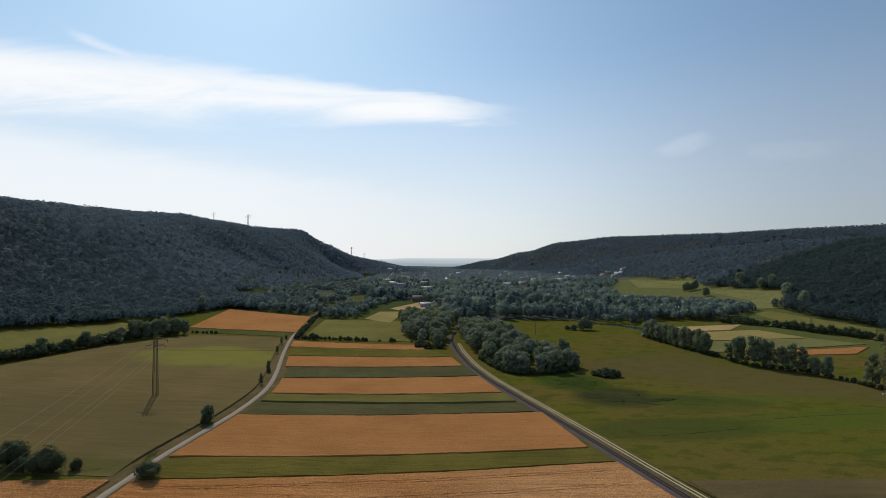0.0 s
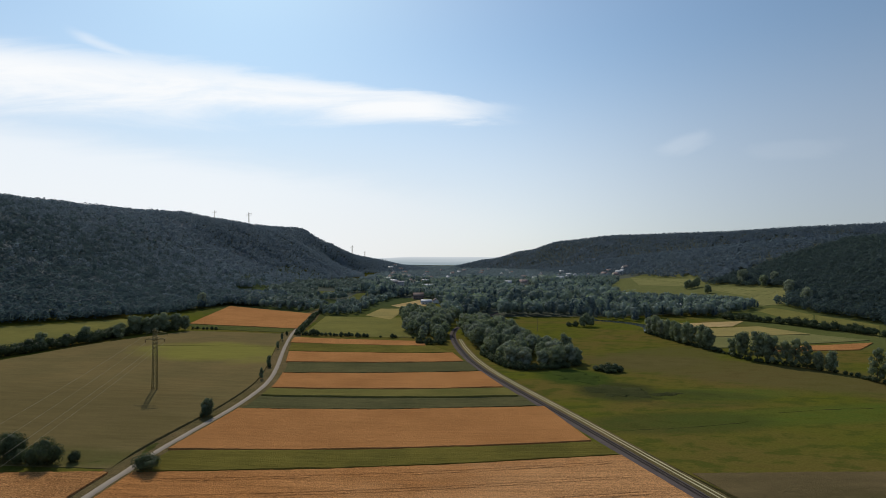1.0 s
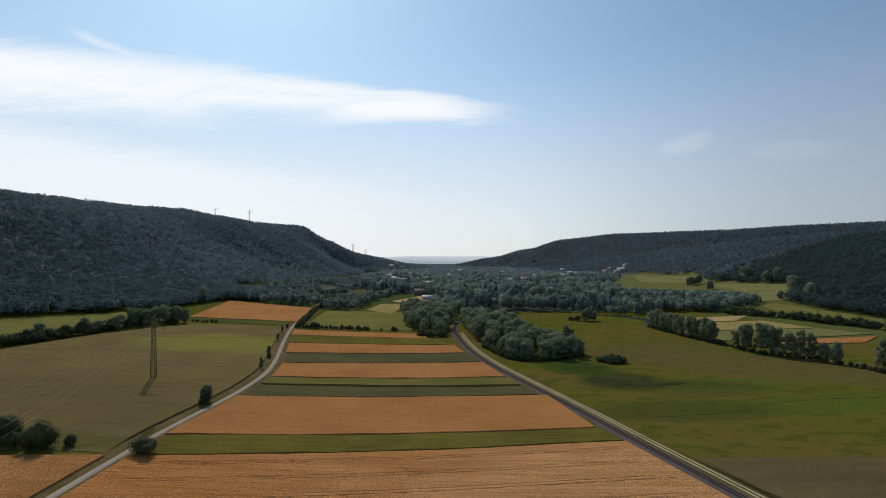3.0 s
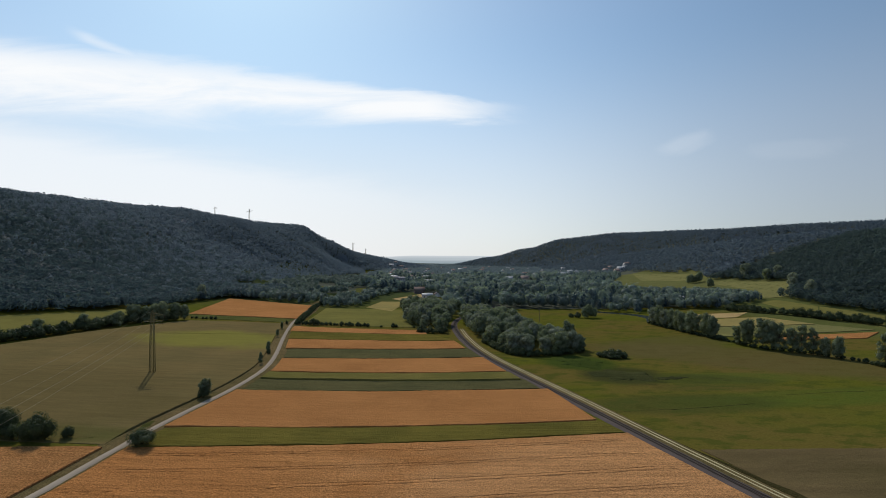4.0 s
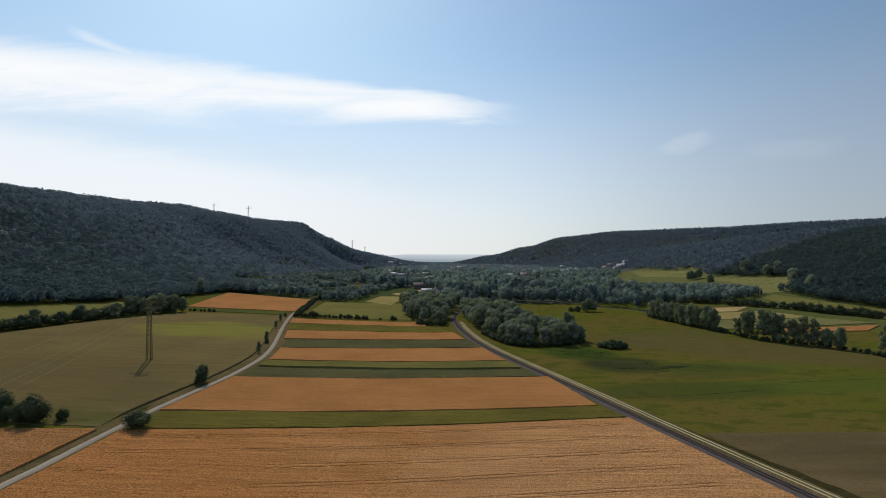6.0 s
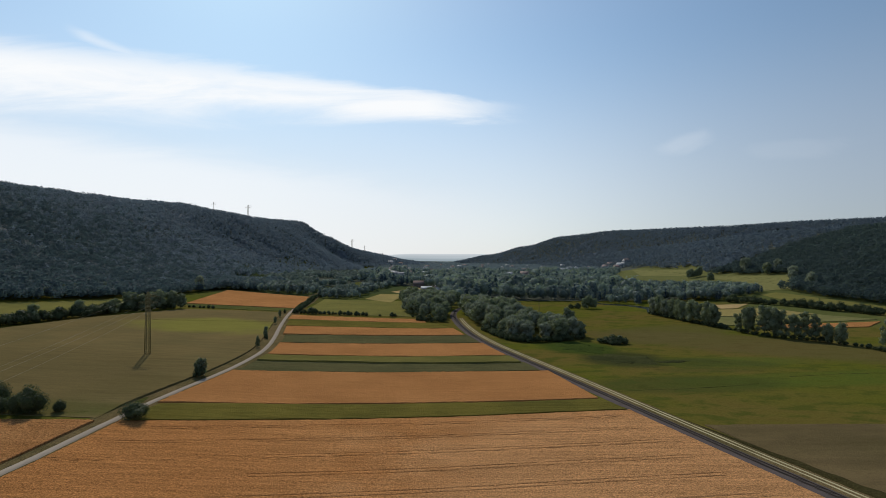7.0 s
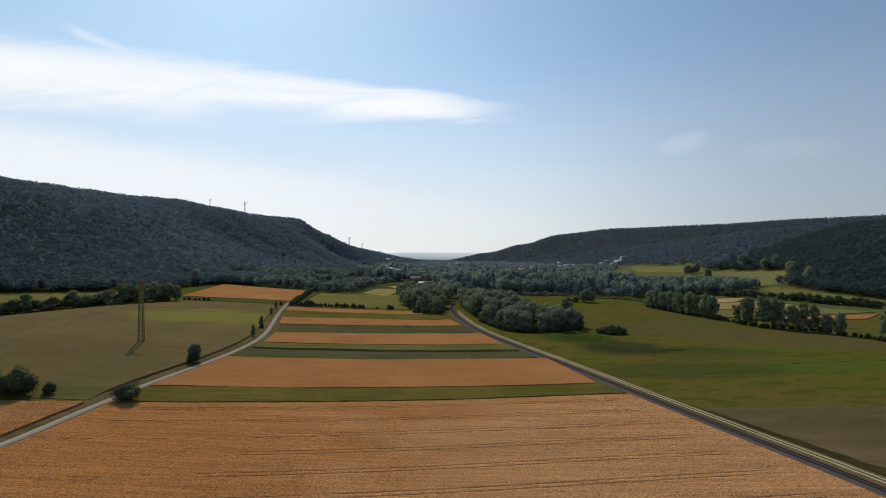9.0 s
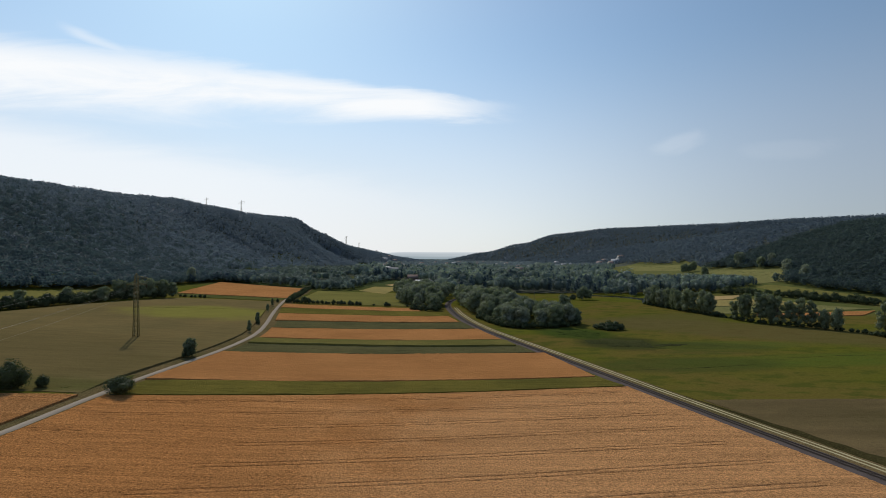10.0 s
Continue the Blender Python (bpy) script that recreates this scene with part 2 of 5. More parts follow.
def meadow_material():
    m, nt, p = material("meadow_grass", 1.0, 0.0)
    pos = nd(nt, "ShaderNodeTexCoord").outputs["Object"]
    st = nd(nt, "ShaderNodeMapping", {0: pos, 2: (0, 0, 0.25), 3: (0.55, 1.0, 1.0)}).outputs[0]
    big = nd(nt, "ShaderNodeTexNoise", {"Vector": st, "Scale": 0.018, "Detail": 5.0, "Roughness": 0.55, "Distortion": 0.6}).outputs[0]
    mid = nd(nt, "ShaderNodeTexNoise", {"Vector": st, "Scale": 0.16, "Detail": 6.0, "Roughness": 0.65}).outputs[0]
    fine = nd(nt, "ShaderNodeTexNoise", {"Vector": pos, "Scale": 1.3, "Detail": 4.0, "Roughness": 0.7}).outputs[0]
    c = mixc(nt, rng(nt, big, 0.36, 0.62), (0.100, 0.103, 0.014), (0.130, 0.097, 0.024))
    c = mixc(nt, mth(nt, "MULTIPLY", rng(nt, mid, 0.46, 0.62), 0.85), c, (0.058, 0.064, 0.012))
    c = stains(nt, pos, c, mid, ((-190, 800, 130, 300, 0.2, (0.058, 0.074, 0.030), 0.95), (340, 780, 85, 380, 0.0, (0.128, 0.128, 0.046), 0.95), (300, 430, 60, 110, 0.0, (0.096, 0.104, 0.032), 0.9), (150, 262, 70, 26, -0.5, (0.108, 0.084, 0.030), 0.75), (118, 300, 45, 20, 0.6, (0.105, 0.084, 0.030), 0.6), (150, 196, 70, 9, 0.15, (0.074, 0.100, 0.016), 0.6),
                                (110, 222, 30, 8, 0.1, (0.078, 0.100, 0.018), 0.6), (80, 185, 30, 10, 0.1, (0.052, 0.062, 0.016), 0.6), (72, 227, 15, 14, 0.3, (0.042, 0.047, 0.016), 0.85), (60, 254, 14, 15, 0.2, (0.046, 0.066, 0.013), 0.9), (94, 221, 14, 7, 0.0, (0.056, 0.060, 0.016), 0.6),
                                (112, 222, 16, 5, -0.3, (0.052, 0.058, 0.018), 0.45), (104, 210, 22, 6, 0.2, (0.060, 0.066, 0.018), 0.4)))
    v = mth(nt, "MULTIPLY_ADD", fine, 1.0, mth(nt, "MULTIPLY_ADD", mid, 0.9, 0.05))
    v3 = nd(nt, "ShaderNodeCombineXYZ", {0: v, 1: v, 2: v}).outputs[0]
    nt.links.new(mixc(nt, 1.0, c, v3, "MULTIPLY"), p.inputs["Base Color"])
    bn = nd(nt, "ShaderNodeBump", {"Strength": 0.4, "Distance": 0.3, "Height": mth(nt, "ADD", fine, mid)})
    nt.links.new(bn.outputs[0], p.inputs["Normal"])
    return m


MEADOW = meadow_material()
# bank grass coloured dark to stand in for the shadow line by the track
BANK_SHADE = crop("shaded_bank_grass", (0.062, 0.052, 0.020), (0.046, 0.040, 0.016), turn=-0.3, grain=0.8, rows=0.15)
FLOOR = plain("forest_floor", (0.075, 0.080, 0.060), (0.105, 0.110, 0.080), 0.4, 1.0, 0.3, 0.0, 0.0)
DITCH = crop("ditch_grass", (0.060, 0.062, 0.018), (0.050, 0.054, 0.016), grain=0.8, rows=0.15)
VERGE = crop("dry_verge", (0.185, 0.130, 0.060), (0.112, 0.090, 0.036), turn=1.5, grain=1.2, rows=0.1, streak=0.4)
ASPHALT = plain("worn_pale_asphalt", (0.285, 0.232, 0.172), (0.365, 0.300, 0.226), 1.5, 1.0, 0.3, 0.0, 0.0)
BALLAST = plain("rail_ballast", (0.066, 0.053, 0.047), (0.148, 0.120, 0.106), 3.0, 0.95, 1.0, 0.0, 0.0)
SLEEPER = plain("weathered_sleeper", (0.052, 0.040, 0.034), (0.10, 0.078, 0.062), 3.0)
STEEL = plain("rusty_rail_steel", (0.030, 0.022, 0.018), (0.055, 0.040, 0.030), 4.0, 0.6, 0.1, 0.0)
RUT = plain("dry_gravel_rut", (0.50, 0.43, 0.24), (0.38, 0.33, 0.18), 2.0)
LATTICE = plain("painted_lattice_steel", (0.23, 0.19, 0.07), (0.16, 0.13, 0.06), 2.0, 0.55, 0.1, 0.3)
WIRE = plain("aluminium_conductor", (0.36, 0.33, 0.24), (0.30, 0.27, 0.20), 2.0, 0.6, 0.0, 0.0)
GLASSY = plain("brown_insulator", (0.06, 0.03, 0.02), (0.10, 0.05, 0.03), 4.0, 0.3)
BARK = plain("bark", (0.075, 0.060, 0.045), (0.13, 0.105, 0.08), 3.0, 0.95, 0.8)
WOODPOST = plain("grey_timber", (0.12, 0.10, 0.08), (0.20, 0.17, 0.14), 3.0)
WALLS = [plain("plaster_white", (0.50, 0.48, 0.44), (0.60, 0.58, 0.54), 0.8), plain("plaster_cream", (0.55, 0.48, 0.36), (0.62, 0.55, 0.42), 0.8),
         plain("plaster_grey", (0.40, 0.39, 0.37), (0.48, 0.46, 0.44), 0.8)]
ROOFS = [plain("red_tile_roof", (0.19, 0.145, 0.13), (0.25, 0.195, 0.175), 2.0), plain("brown_tile_roof", (0.15, 0.115, 0.10), (0.20, 0.155, 0.14), 2.0),
         plain("grey_slate_roof", (0.15, 0.15, 0.155), (0.23, 0.23, 0.235), 2.0)]
TIN = plain("pale_metal_roof", (0.30, 0.31, 0.32), (0.38, 0.39, 0.40), 0.6, 0.5)
PANE = plain("dark_window_glass", (0.03, 0.035, 0.04), (0.05, 0.055, 0.06), 1.0, 0.1, 0.0)
# forest leaf colour with some blue distance haze mixed in
LEAF_WOOD_HAZE = foliage("hazed_forest_leaves", (0.066, 0.094, 0.112), (0.098, 0.132, 0.148), 0.8, 0.5, 0.4, 1.0, (1.05, 1.15, 0.95), 0.02, 0.3)
# darker copy for the eastern slope, its shade put into the leaf colour
LEAF_EAST_SHADE = foliage("shaded_forest_leaves", (0.046, 0.066, 0.071), (0.073, 0.096, 0.096), 0.8, 0.5, 0.4, 1.0, (1.05, 1.15, 0.9), 0.02, 0.3)
# paler, bluer copy: more of the distance haze put into the leaf colour
LEAF_RIDGE_HAZE = foliage("hazed_ridge_leaves", (0.138, 0.174, 0.214), (0.160, 0.198, 0.236), 0.8, 0.5, 0.25, 0.6, (1.05, 1.1, 1.0), 0.02, 0.25)
# blue haze over the long eastern ridge, painted into its leaves
LEAF_LONG_HAZE = foliage("hazed_long_ridge_leaves", (0.102, 0.130, 0.160), (0.120, 0.150, 0.178), 0.8, 0.5, 0.25, 0.6, (1.05, 1.1, 1.0), 0.02, 0.25)
# distant, village and riverside leaves: pale blue haze is part of each colour
LEAF_FAR_HAZE = foliage("hazed_distant_leaves", (0.165, 0.205, 0.226), (0.215, 0.255, 0.264), 0.5, 0.5, 0.4, 0.9, (1.0, 1.05, 0.95), 0.02, 0.3)
LEAF_MID_HAZE = foliage("hazed_village_leaves", (0.176, 0.220, 0.214), (0.270, 0.315, 0.280), 0.7, 0.36, 0.6, 1.0, (1.1, 1.2, 0.7), 0.03, 0.5)
LEAF_VALLEY_HAZE = foliage("hazed_riverside_leaves", (0.156, 0.193, 0.180), (0.262, 0.305, 0.258), 0.8, 0.36, 0.7, 1.0, (1.1, 1.2, 0.65), 0.04, 0.6)
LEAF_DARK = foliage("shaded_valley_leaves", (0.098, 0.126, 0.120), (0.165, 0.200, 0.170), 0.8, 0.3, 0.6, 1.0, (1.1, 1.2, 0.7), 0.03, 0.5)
LEAF_TREE = foliage("broadleaf_leaves", (0.120, 0.142, 0.090), (0.245, 0.270, 0.165), 1.2, 0.36, sheen=0.05, glow=(1.1, 1.2, 0.65))
LEAF_WILLOW = foliage("willow_leaves", (0.170, 0.188, 0.145), (0.300, 0.318, 0.236), 1.2, 0.4, sheen=0.05, glow=(1.1, 1.2, 0.65))
LEAF_BUSH = foliage("hedge_leaves", (0.046, 0.060, 0.032), (0.092, 0.110, 0.056), 1.5, 0.25, sheen=0.04)
m, nt, p = material("river_water", 0.08)
p.inputs["Base Color"].default_value = (0.05, 0.06, 0.05, 1)
p.inputs["Specular IOR Level"].default_value = 0.5
WATER = m
# self-lit backdrop: haze painted as a glow that pales with distance
m, nt, p = material("glowing_hazy_plain")
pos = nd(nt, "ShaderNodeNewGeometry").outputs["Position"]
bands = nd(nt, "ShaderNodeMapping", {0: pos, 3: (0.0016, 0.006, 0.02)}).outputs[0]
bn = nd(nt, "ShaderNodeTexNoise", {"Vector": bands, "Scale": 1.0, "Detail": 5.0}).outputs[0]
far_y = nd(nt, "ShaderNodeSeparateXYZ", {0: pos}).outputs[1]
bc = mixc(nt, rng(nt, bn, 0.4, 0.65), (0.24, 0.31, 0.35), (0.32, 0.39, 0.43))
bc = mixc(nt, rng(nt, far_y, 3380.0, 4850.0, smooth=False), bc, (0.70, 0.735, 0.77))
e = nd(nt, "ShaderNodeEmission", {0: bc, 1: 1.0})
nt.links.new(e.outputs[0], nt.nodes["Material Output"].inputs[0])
HAZE_GLOW = m

# ---- lie of the land ----
def sstep(v,a,b):
    u=np.clip((v-a)/(b-a),0,1); return u*u*(3-2*u)
def soft(v,k=18.0): return k*np.logaddexp(0,v/k)
LEFT_RIDGE = [(-640, -500, 138, 390), (-645, 350, 136, 395), (-648, 770, 137, 425), (-625, 1000, 140, 400), (-570, 1100, 142, 350), (-520, 1175, 133, 320), (-480, 1266, 124, 300),
              (-415, 1455, 127, 165), (-358, 1530, 86, 150), (-302, 1620, 50, 150), (-240, 1740, 34, 150), (-180, 1850, 17, 150), (-90, 1950, 0, 150)]
RIGHT_RIDGE = [(1230, -500, 134, 520), (1230, 900, 136, 520), (1225, 1460, 136, 520), (990, 1500, 127, 480), (850, 1610, 119, 480), (634, 2000, 123, 420), (480, 2120, 107, 330), (344, 2200, 70, 260),
               (207, 2300, 34, 220), (80, 2400, 0, 200)]
SPUR = [(560, -400, 72, 240), (570, 350, 74, 250), (590, 700, 76, 245), (594, 900, 77, 245), (585, 1200, 64, 250), (505, 1500, 44, 230), (440, 1700, 10, 220)]


def ridge(x,y,line):
    best=np.zeros_like(x)
    for (ax,ay,az,aw),(bx,by,bz,bw) in zip(line,line[1:]):
        dx,dy=bx-ax,by-ay
        s=np.clip(((x-ax)*dx+(y-ay)*dy)/(dx*dx+dy*dy),0,1)
        px,py=ax+s*dx,ay+s*dy
        d=np.hypot(x-px,y-py)
        w=aw+s*(bw-aw)
        u=np.clip(d/w,0,1)
        best=np.maximum(best,(az+s*(bz-az))*0.5*(1+np.cos(np.pi*u)))
    return best
def height(x,y):
    x=np.asarray(x,float);y=np.asarray(y,float)
    g=0.045*soft(-x-20)*(1-sstep(y,500,1100)*0.6)
    g=np.minimum(g,14)*(1-sstep(-x,260,420))
    g=g+0.07*np.minimum(soft(x-180),320)*sstep(y,330,520)*(1-sstep(y,1000,1500))*(1-sstep(x,380,540))
    h=np.maximum(ridge(x,y,LEFT_RIDGE),np.maximum(ridge(x,y,RIGHT_RIDGE),ridge(x,y,SPUR)))
    far=36*sstep(y,2600,3700)
    return g+h+far


def hgt(x, y):
    return float(height(np.array([x]), np.array([y]))[0])


def mesh(name, verts, faces, mat):
    """A mesh object from arrays: verts (n, 3) and faces (m, 3 or 4)."""
    verts, faces = np.asarray(verts, np.float32), np.asarray(faces, np.int32)
    me = bpy.data.meshes.new(name)
    k = faces.shape[1]
    me.vertices.add(len(verts))
    me.vertices.foreach_set("co", verts.ravel())
    me.loops.add(faces.size)
    me.loops.foreach_set("vertex_index", faces.ravel())
    me.polygons.add(len(faces))
    me.polygons.foreach_set("loop_start", np.arange(0, faces.size, k, dtype=np.int32))
    me.polygons.foreach_set("loop_total", np.full(len(faces), k, np.int32))
    me.update(calc_edges=True)
    me.validate()
    me.materials.append(mat)
    return me


def grid_faces(nx, ny):
    i = np.arange((nx - 1) * (ny - 1))
    a = (i // (nx - 1)) * nx + i % (nx - 1)
    return np.stack([a, a + 1, a + nx + 1, a + nx], 1)


def smooth(me):
    me.polygons.foreach_set("use_smooth", np.ones(len(me.polygons), bool))
    return me


gx = np.concatenate([np.linspace(-2400, -760, 24)[:-1], np.linspace(-760, -240, 40)[:-1], np.linspace(-240, 340, 88)[:-1],
                     np.linspace(340, 1100, 46)[:-1], np.linspace(1100, 2400, 24)])
gy = np.concatenate([np.linspace(-900, -100, 12)[:-1], np.linspace(-100, 560, 100)[:-1], np.linspace(560, 1500, 72)[:-1], np.linspace(1500, 2600, 48)[:-1],
                     np.linspace(2600, 3930, 30)])
GX, GY = np.meshgrid(gx, gy)
GZ = height(GX, GY)
ground = new("ground", smooth(mesh("ground", np.stack([GX.ravel(), GY.ravel(), GZ.ravel()], 1), grid_faces(len(gx), len(gy)), MEADOW)))
ground.data.materials.append(FLOOR)
_cx, _cy = (GX[:-1, :-1] + GX[1:, 1:]) / 2, (GY[:-1, :-1] + GY[1:, 1:]) / 2
_wooded = (np.maximum(ridge(_cx, _cy, LEFT_RIDGE), np.maximum(ridge(_cx, _cy, RIGHT_RIDGE), ridge(_cx, _cy, SPUR))) > 8) & ((_cy < 620) | (_cy > 1130) | (np.abs(_cx) > 330))
_wooded |= (_cy > 700) & (_cy < 2720) & (_cx > -110 - (_cy > 1050) * 90) & (_cx < 255 + (_cy > 1050) * 130)
_wooded |= (_cy > 640) & (_cy < 1130) & (_cx > -260) & (_cx < -84)
_wooded |= (_cy > 500) & (_cy <= 700) & (_cx > 30) & (_cx < 230)
ground.data.polygons.foreach_set("material_index", _wooded.ravel().astype(np.int32))
tagged(ground, "green and brownish summer meadow covering the wide valley floor", "ground", kind="structure")

bx, by = np.meshgrid(np.linspace(-2200, 2200, 60), np.linspace(2700, 3925, 24))
bz = height(bx, by) + 7.0 + 4 * np.sin(bx * 0.004 + by * 0.002) * sstep(by, 2950, 3800)
backdrop = new("backdrop", smooth(mesh("backdrop", np.stack([bx.ravel(), by.ravel(), bz.ravel()], 1), grid_faces(60, 24), HAZE_GLOW)))
tagged(backdrop, "glowing backdrop of a pale blue hazy plain far beyond the gap in the hills", "distant plain", kind="structure")


def wob(x, y, s, seed=0.0):
    """Cheap smooth wobble, about -1 to 1."""
    return (np.sin(x / s + 1.3 * np.sin(y / s * 0.7 + seed) + seed) + np.sin(y / s * 1.17 + 1.7 * np.sin(x / s * 0.6 + 2 * seed) + 2.1)) * 0.5


PLOTS = []


def field(name, label, bl, br, tr, tl, tall, mat, res=(3.0, 0.6), tram=0.0, category="crop field", first=4.0, lumps=0.06, roadside=0.0, railside=False, kerbside=0.0, bankside=False, taper=0.0):
    """A standing crop between four corners: an uneven top, worn wheel lines and steep sides down to the soil."""
    PLOTS.append((bl, br, tr, tl))
    tall *= 0.7
    bl, br, tr, tl = (np.array(c, float) * (1 - 1.3 * tall / 48) for c in (bl, br, tr, tl))
    lu = max(np.linalg.norm(br - bl), np.linalg.norm(tr - tl))
    lv = max(np.linalg.norm(tl - bl), np.linalg.norm(tr - br))
    nu, nv = int(min(lu / res[0], 230)) + 4, int(min(lv / res[1], 260)) + 4
    u = np.concatenate([[0, 0.0], np.linspace(0.15 / lu, 1 - 0.15 / lu, nu - 4), [1, 1.0]])
    v = np.concatenate([[0, 0.0], np.linspace(0.15 / lv, 1 - 0.15 / lv, nv - 4), [1, 1.0]])
    wheels = [c + o for c in np.arange(first, lv - 3, tram) for o in (0.0, 1.45)] if tram else []
    v = np.sort(np.concatenate([v] + [np.array([c - 0.20, c - 0.12, c + 0.12, c + 0.20]) / lv for c in wheels]))
    U, V = np.meshgrid(u, v)
    P = ((1 - U) * (1 - V))[..., None] * bl + (U * (1 - V))[..., None] * br + (U * V)[..., None] * tr + ((1 - U) * V)[..., None] * tl
    x, y = P[..., 0], P[..., 1]
    if roadside:  # the eastern edge keeps to the bend of the road
        edge_x = np.interp(y[:, -1], road_line[0][:, 1], road_line[0][:, 0]) - roadside
        x = x + (edge_x - x[:, -1])[:, None] * U ** 3
    if railside:  # and this one to the bend of the railway
        edge_x = np.interp(y[:, -1], rail_line[0][:, 1], rail_line[0][:, 0]) - 3.5
        x = x + (edge_x - x[:, -1])[:, None] * U ** 3
    if kerbside:  # the western edge runs along the road
        edge_x = np.interp(y[:, 0], road_line[0][:, 1], road_line[0][:, 0]) + kerbside
        x = x + (edge_x - x[:, 0])[:, None] * (1 - U) ** 6
    if bankside:  # the western edge runs along the grass bank
        edge_x = np.interp(y[:, 0], rail_line[0][:, 1], rail_line[0][:, 0]) + 7.6
        x = x + (edge_x - x[:, 0])[:, None] * (1 - U) ** 6
    seed = (abs(bl[0]) * 0.37 + bl[1] * 0.11) % 6
    edge = 0.25 * wob(x, y, 6.0, seed) + 0.14 * wob(x, y, 1.7, seed)
    n = (tl - bl) / np.linalg.norm(tl - bl)
    inner = np.where((V > 0.5), 1.0, -1.0) * np.exp(-np.minimum(V, 1 - V) * lv / 3.0)
    x, y = x + n[0] * edge * inner, y + n[1] * edge * inner
    t = tall * (1 + 0.12 * wob(x, y, 9.0, seed)) + lumps * np.random.default_rng(int(seed * 1000)).normal(size=x.shape)
    if taper:  # the southern edge thins out into grass
        t = t * np.clip(V * lv / taper, 0.12, 1.0)
    if tram:
        s = V * lv
        inside = (U * lu > 5) & (U * lu < lu - 9)
        worn = (np.min([np.abs(s - c) for c in wheels], axis=0) < 0.14) & inside & (wob(x, y, 31.0, seed + 1) > -0.8)
        t = np.where(worn, t - 0.10 - 0.04 * wob(x, y, 3.0, seed), t)
    z = height(x, y) + np.maximum(t, 0.12)
    rim = np.zeros_like(z, bool)
    rim[0], rim[-1], rim[:, 0], rim[:, -1] = True, True, True, True
    z = np.where(rim, height(x, y) - 0.3, z)
    ob = new(name, smooth(mesh(name, np.stack([x.ravel(), y.ravel(), z.ravel()], 1), grid_faces(len(u), len(v)), mat)))
    return tagged(ob, label, category, kind="stuff")


def smooth_line(pts, step):
    """A Catmull-Rom line through plan points, at even steps, with its sideways direction (to the right)."""
    p = np.array(pts, float)
    p = np.vstack([2 * p[0] - p[1], p, 2 * p[-1] - p[-2]])
    out = []
    for i in range(1, len(p) - 2):
        for s in np.linspace(0, 1, 40, endpoint=False):
            a, b, c, d = p[i - 1], p[i], p[i + 1], p[i + 2]
            out.append(0.5 * (2 * b + (c - a) * s + (2 * a - 5 * b + 4 * c - d) * s * s + (3 * b - a - 3 * c + d) * s ** 3))
    out = np.array(out + [p[-2]])
    length = np.concatenate([[0], np.cumsum(np.linalg.norm(np.diff(out, axis=0), axis=1))])
    at = np.arange(0, length[-1], step)
    q = np.stack([np.interp(at, length, out[:, k]) for k in (0, 1)], 1)
    d = np.gradient(q, axis=0)
    d /= np.linalg.norm(d, axis=1)[:, None]
    return q, np.stack([d[:, 1], -d[:, 0]], 1)


def ribbon(name, line, profile, mat, ragged=0.0):
    """A strip along a plan line; profile: (sideways, height over the ground) points from left to right."""
    q, side = line
    rows = []
    for k, (off, up) in enumerate(profile):
        o = off + (ragged * (wob(q[:, 0], q[:, 1], 2.3, k) + wob(q[:, 0], q[:, 1], 0.9, k + 2)) if ragged else 0)
        c = q + side * np.reshape(o, (-1, 1)) if np.ndim(o) else q + side * o
        rows.append(np.column_stack([c, height(c[:, 0], c[:, 1]) + up]))
    v = np.stack(rows, 1).reshape(-1, 3)
    return mesh(name, v, grid_faces(len(profile), len(q))[:, ::-1], mat)


# road, railway and farm track
ROAD = [(-96, -70), (-88, 40), (-83, 100), (-82, 130), (-81.5, 150), (-80, 168), (-77.5, 195), (-77.5, 222), (-80, 242), (-85, 266), (-95, 308), (-104, 350),
        (-110, 385), (-116, 440), (-124, 500), (-118, 560), (-95, 640)]
road_line = smooth_line(ROAD, 2.0)
road = new("road", ribbon("road", road_line, [(-1.1, -0.1), (-0.97, 0.12), (0, 0.16), (0.97, 0.12), (1.1, -0.1)], ASPHALT, 0.06))
tagged(road, "narrow pale grey farm road curving along the fields", "road", kind="structure")
verge = new("road_verge", ribbon("road_verge", road_line, [(-6.6, -0.1), (-5.8, 0.14), (-4.4, 0.03), (-3.2, 0.12), (-0.97, 0.09)], VERGE, 0.25))
tagged(verge, "dry brown grass verge with a shallow ditch beside the road", "verge", kind="structure")
verge = new("road_verge", ribbon("road_verge", road_line, [(0.97, 0.09), (2.2, 0.12), (4.6, 0.08), (6.2, 0.05), (6.8, -0.1)], VERGE, 0.25))
tagged(verge, "dry grass verge between the road and the crops", "verge", kind="structure")

RAIL = [(118, -80), (88, 30), (70.6, 96), (62.6, 122), (54.0, 150), (45.0, 180), (38.7, 200), (32.2, 220), (25.8, 240), (19.8, 260), (15.0, 280), (11.2, 300), (6.8, 334), (4.4, 366), (4.4, 392),
        (7.2, 416), (13, 439), (24, 470), (45, 520), (80, 600)]
rail_line = smooth_line(RAIL, 2.0)
bed = new("railway_track", ribbon("railway_track", rail_line, [(-3.1, -0.05), (-2.2, 0.10), (-1.2, 0.15), (1.1, 0.15), (1.4, 0.12), (1.8, -0.05)], BALLAST, 0.12))
tagged(bed, "single railway track on dark grey-brown gravel ballast", "railway", kind="structure")


def child(name, me, parent, label=""):
    ob = new(name, me)
    ob.parent = parent
    return tagged(ob, label)


for off in (-0.575, 0.575):
    child("rail", ribbon("rail", rail_line, [(off - 0.11, 0.16), (off - 0.08, 0.35), (off + 0.08, 0.35), (off + 0.11, 0.16)], STEEL), bed, "dark rusty steel rail")

